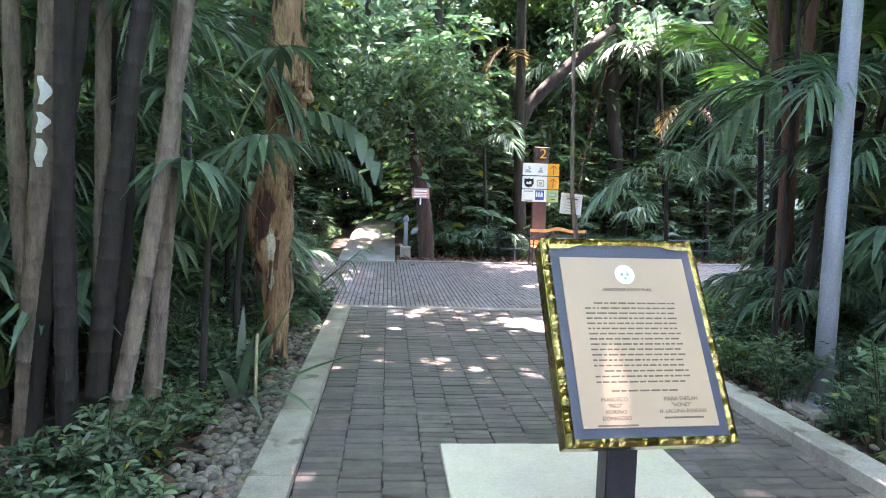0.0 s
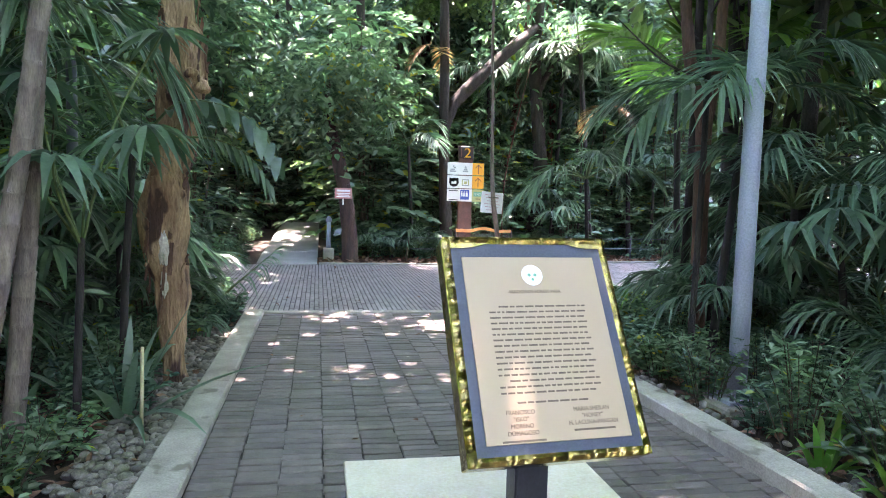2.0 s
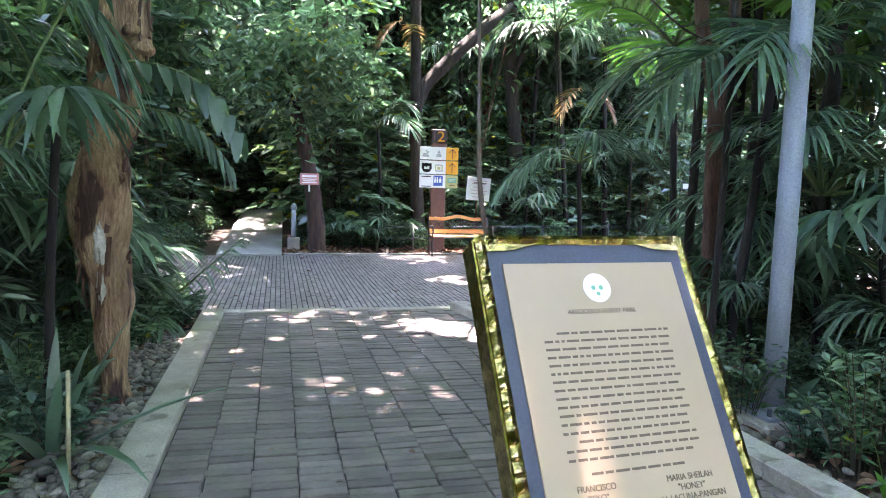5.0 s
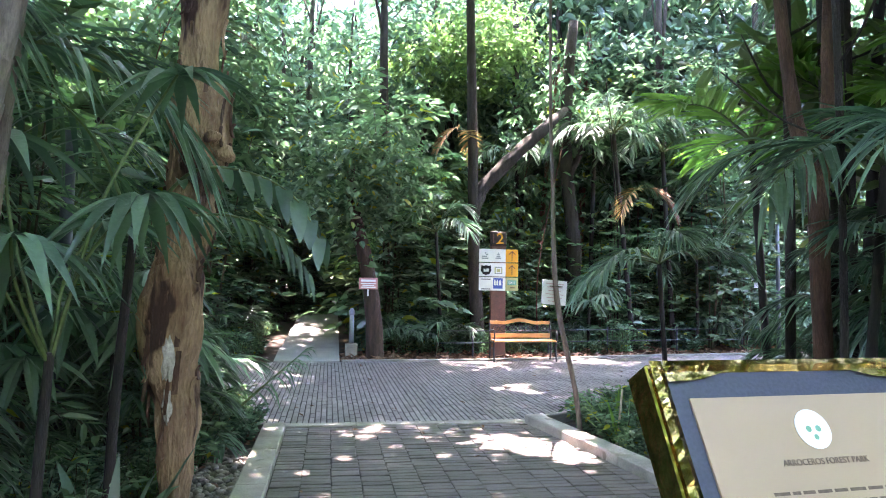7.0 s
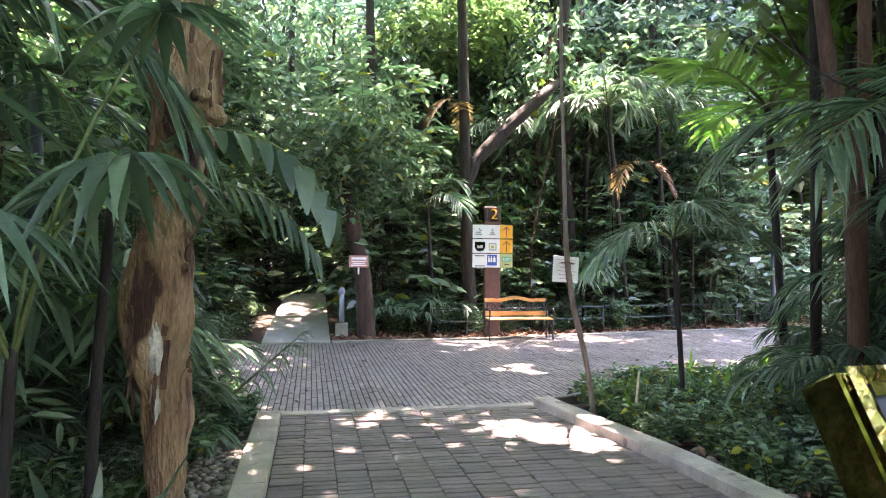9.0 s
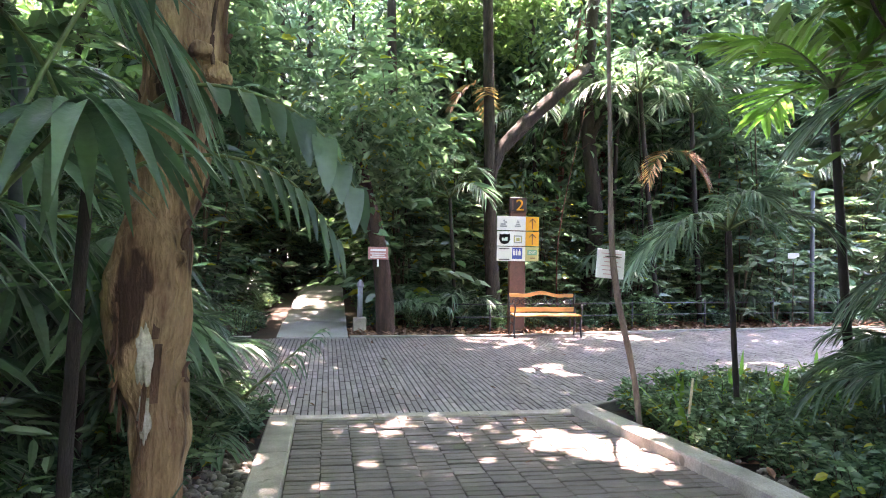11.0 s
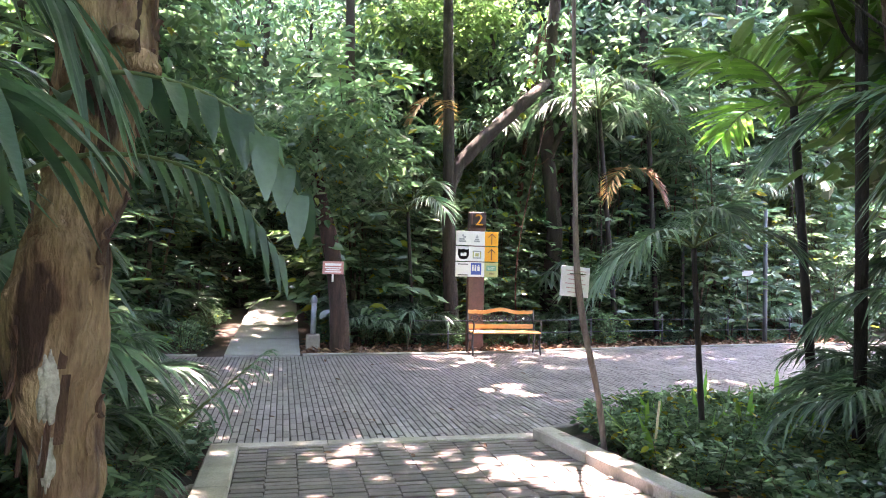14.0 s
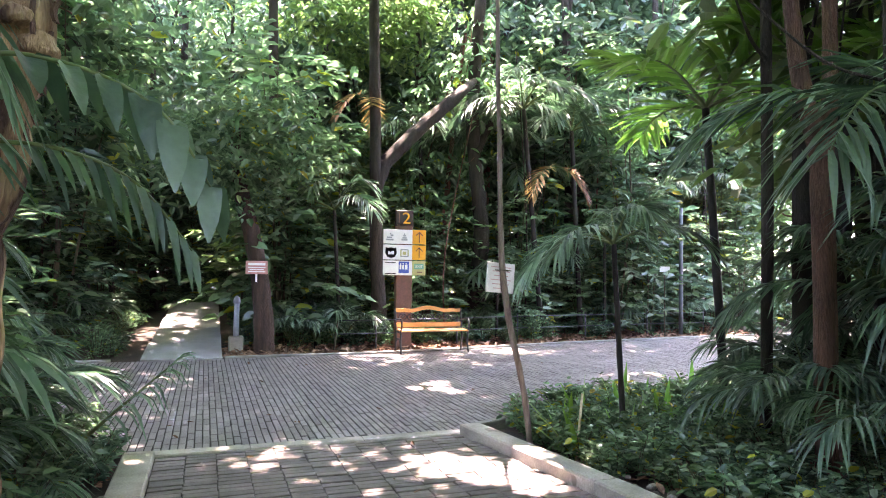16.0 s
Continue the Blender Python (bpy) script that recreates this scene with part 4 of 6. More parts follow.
def peeling_tree():
    tree = tagged(empty("peeling_tree", pose(-1.48, 3.12, -0.08)), "thick tree with peeling tan and red-brown bark beside the path", "tree")
    line = bend([(0.03, 0, -0.1), (0.02, 0, 0.5), (-0.02, 0, 0.82), (-0.035, 0, 1.05), (-0.044, 0, 1.3), (-0.012, 0, 1.57), (0.035, 0, 1.72), (0.048, 0, 2.0), (0.09, 0, 2.2), (0.085, 0, 2.45), (0.06, 0.02, 2.8), (0.09, 0.03, 3.8), (0.05, 0.1, 5.6), (0.3, 0.4, 7.2)], 10)
    P = np.array(line)
    radii = np.interp(P[:, 2], [-0.1, 0.3, 0.6, 0.88, 1.12, 1.35, 1.5, 1.62, 1.8, 2.02, 2.12, 2.35, 2.5, 2.7, 3.6, 5.6, 7.2], [0.12, 0.085, 0.092, 0.128, 0.158, 0.168, 0.16, 0.138, 0.134, 0.134, 0.16, 0.168, 0.155, 0.12, 0.11, 0.10, 0.06])
    V, F = tube(line, [float(r) for r in radii], 44, 0.0, 3)
    out = []
    for v in V:
        v = Vector(v)
        n = noise.noise((v.x * 9, v.y * 9, v.z * 2.2)) * 0.036 + noise.noise((v.x * 26, v.y * 26, v.z * 6)) * 0.016 + noise.noise((v.x * 4, v.y * 4, v.z * 4)) * 0.035 - max(0, 0.12 - abs(noise.noise((v.x * 15, v.y * 15, v.z * 2.6 + 7)))) * 0.16
        i = min(range(len(P)), key=lambda q: abs(P[q][2] - v.z))
        d = Vector((v.x - P[i][0], v.y - P[i][1], 0)).normalized()
        out.append(v + d * n)
    obj("trunk", out, F, PEEL_BARK, tree, smooth=True)
    for k, (z, th, r) in enumerate([(1.36, 230, 0.05), (1.45, 320, 0.05), (2.22, 330, 0.07), (2.3, 300, 0.05), (1.28, 190, 0.05)]):
        bm = bmesh.new()
        bmesh.ops.create_icosphere(bm, subdivisions=3, radius=r)
        for v in bm.verts:
            v.co *= 1 + 0.35 * noise.noise(v.co * 22 + Vector((k * 3, 0, 0)))
            v.co.z *= 0.8
        R = float(np.interp(z, P[:, 2], radii))
        cx, cy = float(np.interp(z, P[:, 2], P[:, 0])), float(np.interp(z, P[:, 2], P[:, 1]))
        for v in bm.verts:
            v.co += Vector((cx + R * 0.86 * math.cos(radians(th)), cy + R * 0.86 * math.sin(radians(th)), z))
        part("burl", bm, PEEL_BARK, tree, "knobbly bark burl", True)
    for z0, z1, w, th in ((0.94, 1.18, 0.030, 262), (0.70, 0.90, 0.022, 258)):
        bm = bmesh.new()
        bmesh.ops.create_uvsphere(bm, u_segments=28, v_segments=20, radius=1)
        R = float(np.interp((z0 + z1) / 2, P[:, 2], radii))
        for v in bm.verts:
            v.co = Vector((v.co.x * w, v.co.y * 0.02, v.co.z * (z1 - z0) / 2)) * (1 + 0.55 * noise.noise(v.co * 2.2 + Vector((z0 * 7, 0, 0))))
            v.co += Vector((R * math.cos(radians(th)), R * math.sin(radians(th)), (z0 + z1) / 2))
        part("bare_patch", bm, PALE_PATCH, tree, "pale bare patch where the bark is gone", True)
    # shreds of bark standing off the trunk
    rng = np.random.default_rng(4)
    for k in range(46):
        z = rng.uniform(0.5, 3.2)
        th = rng.uniform(170, 370)
        R = float(np.interp(z, P[:, 2], radii)) + 0.004
        cx, cy = float(np.interp(z, P[:, 2], P[:, 0])), float(np.interp(z, P[:, 2], P[:, 1]))
        h, w = rng.uniform(0.08, 0.3), rng.uniform(0.012, 0.035)
        V, F = [], []
        for j in range(5):
            u = j / 4
            off = R + 0.004 + 0.03 * (u - 0.5) ** 2 * 4 * rng.uniform(0.2, 0.8)
            ww = w * (1 - 0.5 * abs(u - 0.4))
            for s in (-1, 1):
                a = radians(th + s * math.degrees(ww / R) / 2 + 6 * (u - 0.5))
                V += [(cx + off * math.cos(a), cy + off * math.sin(a), z + h * (u - 0.5)), (cx + (off - 0.012) * math.cos(a), cy + (off - 0.012) * math.sin(a), z + h * (u - 0.5))]
            if j:
                o = 4 * (j - 1)
                F += [(o, o + 2, o + 6, o + 4), (o + 1, o + 5, o + 7, o + 3), (o, o + 4, o + 5, o + 1), (o + 2, o + 3, o + 7, o + 6)]
        obj("bark_shred", V, F, RED_BARK if k % 3 else PEEL_BARK, tree)
    rng = np.random.default_rng(14)
    C = np.array([0.3, 0.6, 7.6]) + unit(rng.normal(0, 1, (50, 3))) * np.array([2.4, 2.4, 0.9]) * rng.uniform(0.3, 1, (50, 1))
    Pl, D, N, L, W = clump_leaves(C, (0.35, 0.35, 0.2), 3500, 0.22, rng)
    k = shaded(Pl + np.array([-1.48, 3.12, -0.08]))
    obj("crown", *leaves(Pl[k], D[k], N[k], L[k], W[k]), LEAF, tree)
    for k in range(6):
        b = C[k]
        obj("limb", *tube(bend([(0.1, 0.1, 5.2), tuple((np.array([0.1, 0.1, 5.2]) + b) / 2 + np.array([0, 0, 0.2])), tuple(b)], 4), [0.05, 0.01], 6, 0.08, k), PEEL_BARK, tree, smooth=True)


peeling_tree()


def arching_palm():
    """The palm whose broad, hanging leaflets arch in front of the peeling trunk."""
    plant = tagged(empty("arching_palm", pose(-1.72, 2.75, -0.08)), "palm with broad hanging leaflets arching toward the path", "palm")
    obj("stem", *tube(bend([(0, 0, -0.1), (0.02, 0, 0.8), (0.10, -0.08, 1.75)], 6), [0.03, 0.022], 7, 0.05, 2), CANE_DARK, plant, smooth=True)

    def arch(points, n, leaf, width, seed, hang=0.75):
        rng = np.random.default_rng(seed)
        rib = np.array(bend(points, 6))
        s = np.linspace(0, 1, len(rib))
        u = np.concatenate([np.linspace(0.22, 0.98, n), np.linspace(0.24, 0.99, n)])
        P = np.stack([np.interp(u, s, rib[:, i]) for i in range(3)], 1)
        T = unit(np.stack([np.interp(u, s, np.gradient(rib[:, i], s)) for i in range(3)], 1))
        side = np.repeat([1.0, -1.0], n)
        out = unit(np.cross(T, np.array([0, 0, 1.0]))) * side[:, None]
        D = T * 0.45 + out * 0.55
        D[:, 2] -= 0.32
        L = leaf * rng.uniform(0.75, 1.2, 2 * n) * (0.6 + 0.6 * np.sin(np.pi * u * 0.85))
        V, F = straps(P, D, L, width * rng.uniform(0.7, 1.3, 2 * n), hang * rng.uniform(0.7, 1.3, 2 * n), 5, (0.4, 0.95, 1.0, 0.92, 0.7, 0.12))
        f = obj("frond", V, F, PALM_LEAF, plant, smooth=True)
        obj("midrib", *tube(rib, [0.011, 0.003], 6), STALK, f, smooth=True)

    arch([(0.10, -0.08, 1.7), (0.36, -0.14, 2.02), (0.62, -0.16, 2.05), (0.88, -0.2, 1.93), (1.03, -0.25, 1.70)], 9, 0.115, 0.070, 1)
    arch([(0.10, -0.08, 1.66), (0.30, -0.05, 1.80), (0.56, -0.02, 1.83), (0.80, 0.0, 1.74), (0.98, 0.02, 1.52)], 15, 0.115, 0.026, 2)
    arch([(0.10, -0.08, 1.7), (-0.15, 0.1, 2.2), (-0.5, 0.25, 2.5), (-0.9, 0.35, 2.45)], 14, 0.30, 0.03, 4)


def tree_foot_fan_palm():
    """The fan palm in front of the peeling trunk: few long stalks with large drooping fans."""
    plant = tagged(empty("fan_palm", pose(-1.72, 1.85, -0.08)), "fan palm with large drooping dark fans near the peeling tree", "palm", "fan palms")
    obj("stem", *tube(bend([(0, 0, -0.1), (0.02, 0, 0.6), (0.04, 0.02, 1.2)], 5), [0.025, 0.018], 7, 0.06, 5), CANE_DARK, plant, smooth=True)
    hubs = [((0.36, -0.03, 1.80), 0.40, 15, -15, 0.85), ((0.42, 0.20, 2.36), 0.36, 14, 20, 0.55), ((-0.18, 0.05, 2.05), 0.42, 14, 170, 0.6), ((0.0, -0.25, 1.62), 0.40, 13, 260, 0.75), ((-0.30, 0.30, 1.55), 0.4, 14, 120, 0.7), ((0.06, 0.5, 1.75), 0.36, 13, 80, 0.6)]
    for k, (hub, r, n, az, droop) in enumerate(hubs):
        rng = np.random.default_rng(800 + k)
        th = np.radians(az + np.linspace(-140, 140, n) + rng.normal(0, 4, n))
        D = np.stack([np.cos(th), np.sin(th), 0.10 + 0.22 * np.cos(th - radians(az))], 1)
        V, F = straps(np.repeat([hub], n, 0), D, r * rng.uniform(0.85, 1.12, n), np.full(n, 0.062), droop * rng.uniform(0.75, 1.25, n), 6, (0.10, 0.75, 1.0, 0.95, 0.7, 0.35, 0.03))
        f = obj("fan", V, F, PALM_LEAF, plant, smooth=True)
        top = np.array((0.04, 0.02, 1.15))
        m = (top + np.array(hub)) / 2 + np.array([-0.05, 0, 0.06])
        obj("stalk", *tube(bend([tuple(top), tuple(m), hub], 5), [0.009, 0.006], 6), STALK, f, smooth=True)


tree_foot_fan_palm()


arching_palm()


def reaching_palm():
    """A low palm whose one frond reaches over the end of the kerb."""
    plant = tagged(empty("reaching_palm", pose(-1.75, 5.35, -0.08)), "low palm with a frond reaching over the paving", "palm")
    for k, (az, e, ln) in enumerate(((2, 47, 1.5), (70, 55, 1.1), (150, 50, 1.1), (230, 55, 1.0), (300, 40, 1.0), (35, 68, 1.1))):
        rib, blades = frond(length=ln, droop=0.17 if k == 0 else 0.5, rise=e, n=11, leaf=0.30, width=0.030, sweep=62, hang=0.75, seed=90 + k, bare=0.45)
        m = pose(0, 0, 0.02, 0, 0, az)
        f = obj("frond", *turned(blades, m), PALM_LEAF, plant)
        obj("midrib", *turned(rib, m), STALK, f)


reaching_palm()

sword = blade_plant("sword_plant", "clump of broad pointed sword-shaped leaves", 13, 0.85, 0.10, PALM_LEAF, 71, "sword plants", (30, 80), 0.55)
scatter(sword, [(-2.05, 1.75), (2.75, 0.9), (2.9, 2.4), (3.9, 4.6), (-2.2, 4.0)], RNG, (0.8, 1.15))
tall_sword = blade_plant("sword_plant", "tall clump of broad sword leaves at the tree's foot", 12, 1.5, 0.070, PALM_LEAF, 73, "sword plants", (38, 84), 0.42)
scatter(tall_sword, [(-1.62, 2.40)], RNG, (0.98, 1.02))
lily = blade_plant("strap_lily", "tuft of narrow arching strap leaves in the bed", 15, 0.6, 0.045, PALM_BRIGHT, 72, "strap lilies", (40, 85), 0.5)
scatter(lily, [(2.25, 5.45), (2.55, 5.75), (2.9, 5.5), (3.3, 6.2), (2.1, 5.0), (2.4, 0.6), (2.35, 1.1), (3.7, 6.4), (2.75, 6.1), (4.6, 6.7), (-1.75, 3.7), (2.6, 5.15), (2.95, 5.0), (3.3, 5.6), (3.6, 5.2)], RNG, (1.0, 1.35))


def cane_clump():
    """Ringed canes of a clumping palm; some are pale, some nearly black, one carries flakes of white paint."""
    clump = tagged(empty("cane_clump", pose(-2.2, 1.42, -0.08)), "clump of tall ringed palm canes, some pale, some blackish", "palm")
    canes = [((0.11, 0.0), (0.50, 0.06), 0.046, CANE_LIGHT), ((0.20, 0.25), (0.42, 0.28), 0.050, CANE_LIGHT), ((-0.09, -0.1), (-0.03, -0.08), 0.052, CANE_DARK), ((0.0, 0.02), (0.28, 0.06), 0.056, CANE_DARK),
             ((-0.28, 0.0), (-0.02, 0.02), 0.036, CANE_DARK), ((-0.36, 0.1), (-0.25, 0.12), 0.062, CANE_LIGHT), ((0.02, 0.3), (0.10, 0.34), 0.040, CANE_DARK), ((-0.14, 0.35), (-0.05, 0.4), 0.045, CANE_LIGHT),
             ((-0.42, 0.2), (-0.5, 0.3), 0.05, CANE_LIGHT)]
    for k, ((x0, y0), (x1, y1), r, mat) in enumerate(canes):
        rng = np.random.default_rng(k)
        pts, rad, z = [], [], -0.05
        top = 5.2
        while z < top:
            u = z / 2.45
            sway = 0.025 * math.sin(u * 3.1 + k)
            rr = r * (1.1 - 0.07 * z)
            for dz, q in ((0.0, 1.0), (0.014, 1.10), (0.022, 0.98)):
                pts.append((x0 + (x1 - x0) * u + sway, y0 + (y1 - y0) * u, z + dz))
                rad.append(rr * q)
            z += 0.13 * rng.uniform(0.8, 1.2)
        V, F = tube(pts, rad, 12, 0.015, k)
        c = obj("cane", V, F, mat, clump, smooth=True)
        if k == 5:
            for z0, h in ((1.97, 0.15), (1.80, 0.11), (1.64, 0.15)):
                u = z0 / 2.45
                cx, cy = x0 + (x1 - x0) * u + 0.025 * math.sin(u * 3.1 + k), y0 + (y1 - y0) * u
                Vp, Fp = [], []
                for j in range(7):
                    for i in range(7):
                        a = radians(262 + (4 + 5 * math.sin(j * 0.5) ** 2) * i + 7 * math.sin(j * 1.1 + z0 * 9))
                        rr = r * 1.08 + 0.004 - (0.003 if i in (0, 6) or j in (0, 6) else 0)
                        Vp.append((cx + rr * math.cos(a), cy + rr * math.sin(a), z0 + h * (j / 6 - 0.5)))
                Fp = [(7 * j + i, 7 * j + i + 1, 7 * j + i + 8, 7 * j + i + 7) for j in range(6) for i in range(6)]
                obj("paint_fleck", Vp, Fp, WHITE_PAINT, c, "flaking white paint mark")
    for k in range(9):
        rib, blades = frond(length=1.9, droop=0.5, rise=35 + 5 * k, n=24, leaf=0.5, width=0.045, seed=700 + k, hang=0.6)
        m = pose(0.3, 0.1, 4.6, 0, 0, 40 * k)
        f = obj("frond", *turned(blades, m), PALM_LEAF, clump)
        obj("midrib", *turned(rib, m), STALK, f)


cane_clump()


def leaning_trees():
    # the forked dark tree behind the sign
    t = tagged(empty("forked_tree", pose(2.5, 13.3, -0.04)), "dark forked tree with a long leaning limb behind the sign", "tree")
    obj("trunk", *tube(bend([(0.12, 0, -0.1), (0.0, 0, 2.0), (-0.05, 0, 3.6), (-0.12, 0.05, 6.8), (-0.2, 0.1, 9.5)], 6), [0.16, 0.13, 0.11, 0.08], 10, 0.07, 1), BARK, t, smooth=True)
    obj("limb", *tube(bend([(-0.04, 0.0, 2.9), (0.08, 0.04, 3.4), (0.3, 0.1, 3.8), (1.1, 0.1, 4.6), (1.8, 0.15, 5.25), (2.3, 0.6, 5.7)], 5), [0.10, 0.14, 0.15, 0.13, 0.08], 10, 0.09, 2), BARK, t, smooth=True)
    rng = np.random.default_rng(6)
    C = np.array([0.6, 2.6, 7.6]) + unit(rng.normal(0, 1, (60, 3))) * np.array([2.6, 1.2, 1.5]) * rng.uniform(0.3, 1, (60, 1))
    P, D, N, L, W = clump_leaves(C, (0.35, 0.35, 0.2), 3200, 0.2, rng)
    obj("crown", *leaves(P, D, N, L, W), LEAF_LIGHT, t)
    # the leaning trunk that carries the little warning sign
    t = tagged(empty("leaning_tree", pose(0.28, 12.05, -0.04)), "dark trunk leaning toward the far footpath", "tree")
    obj("trunk", *tube(bend([(0.0, 0, -0.1), (-0.06, 0, 0.9), (-0.2, 0, 1.8), (-0.42, 0.05, 2.7), (-0.55, 0.15, 3.6), (-0.5, 0.3, 4.4)], 6), [0.18, 0.15, 0.14, 0.10, 0.03], 12, 0.07, 3), BARK_RED_DARK, t, smooth=True)
    C = np.array([-0.35, -0.05, 3.5]) + unit(rng.normal(0, 1, (50, 3))) * np.array([1.4, 0.8, 1.25]) * rng.uniform(0.3, 1, (50, 1))
    P, D, N, L, W = clump_leaves(C, (0.3, 0.3, 0.18), 2800, 0.17, rng)
    obj("crown", *leaves(P, D, N, L, W), LEAF, t)
    # the thick dark trunk beyond the bench
    t = tagged(empty("dark_trunk", pose(5.05, 14.2, 0.0)), "thick dark tree trunk behind the bench", "tree")
    obj("trunk", *tube(bend([(0, 0, -0.1), (0.02, 0, 1.2), (0.1, 0, 2.4), (-0.1, 0.1, 5), (0.1, 0.1, 8)], 6), [0.22, 0.19, 0.16, 0.12], 12, 0.08, 5), BARK, t, smooth=True)
    obj("limb", *tube(bend([(0.0, 0, 4.2), (0.6, 0.1, 5.2), (1.6, 0.2, 5.9)], 5), [0.10, 0.04], 8, 0.08, 6), BARK, t, smooth=True)
    # the reddish forked tree in the planting bed
    t = tagged(empty("red_forked_tree", pose(3.17, 3.75, -0.08)), "reddish-brown forked tree standing in the planting bed", "tree")
    obj("trunk", *tube(bend([(0.05, 0, -0.1), (0.02, 0, 1.2), (0.0, 0, 2.35)], 6), [0.085, 0.072, 0.075], 12, 0.06, 7), RED_BARK, t, smooth=True)
    obj("limb", *tube(bend([(0, 0, 2.25), (-0.16, 0.02, 2.8), (-0.25, 0.05, 3.6), (-0.3, 0.2, 5.5)], 6), [0.068, 0.055, 0.04], 10, 0.06, 8), RED_BARK, t, smooth=True)
    obj("limb", *tube(bend([(0.02, 0, 2.25), (0.14, 0.05, 2.8), (0.2, 0.1, 3.6), (0.45, 0.3, 5.5)], 6), [0.06, 0.05, 0.035], 10, 0.06, 9), RED_BARK, t, smooth=True)
    C = np.array([0.2, 0.5, 6.0]) + unit(rng.normal(0, 1, (50, 3))) * np.array([1.8, 1.8, 0.9]) * rng.uniform(0.3, 1, (50, 1))
    P, D, N, L, W = clump_leaves(C, (0.3, 0.3, 0.18), 2600, 0.2, rng)
    k = shaded(P + np.array([3.17, 3.75, -0.08]))
    obj("crown", *leaves(P[k], D[k], N[k], L[k], W[k]), LEAF, t)
    # slim dark trunks in the bed
    for x, y, r, h in ((3.55, 4.6, 0.05, 6.5), (4.1, 4.75, 0.09, 6.5), (3.95, 4.3, 0.035, 6), (4.45, 4.9, 0.04, 6), (2.62, 2.9, 0.028, 5)):
        s = tagged(empty("slim_tree", pose(x, y, -0.08)), "slim dark tree standing in the planting bed", "tree", "slim trees")
        obj("trunk", *tube(bend([(0, 0, -0.1), (0.03, 0, h * 0.4), (0.02, 0.05, h)], 7), [r, r * 0.8], 9, 0.06, int(x * 100)), BARK, s, smooth=True)
        for k in range(4):
            z, th = h * (0.5 + 0.1 * k), 1.9 * k + x
            tip = (0.7 * math.cos(th), 0.7 * math.sin(th), z + 0.5)
            obj("limb", *tube(bend([(0.03, 0, z), (0.3 * math.cos(th), 0.3 * math.sin(th), z + 0.12), tip], 4), [r * 0.4, 0.006], 6, 0.08, k), BARK, s, smooth=True)


leaning_trees()

# ---- fixtures: plaque, sign, bench, posts ----


def words(text, size, material, parent, at, name="lettering", turn=None, align="CENTER", thick=0.0006, wide=1.0):
    """Raised letters, as a mesh lying in the parent's x-y plane."""
    cu = bpy.data.curves.new("letters", "FONT")
    cu.body, cu.size, cu.align_x, cu.extrude = text, size, align, thick
    tmp = new("letters", cu)
    bpy.context.view_layer.update()
    me = bpy.data.meshes.new_from_object(tmp.evaluated_get(bpy.context.evaluated_depsgraph_get()))
    bpy.data.objects.remove(tmp)
    me.materials.clear()
    me.materials.append(material)
    ob = new(name, me)
    ob.parent = parent
    ob.matrix_basis = Matrix.Translation(at) @ (turn or Matrix()) @ Matrix.Diagonal((wide, 1, 1, 1))
    return ob


slab = part("plaque_slab", block(1.26, 1.26, 0.06, (0.355, 0.70, -0.008), 0.006), MARBLE)
tagged(slab, "square cream stone slab set into the brick path", "slab")


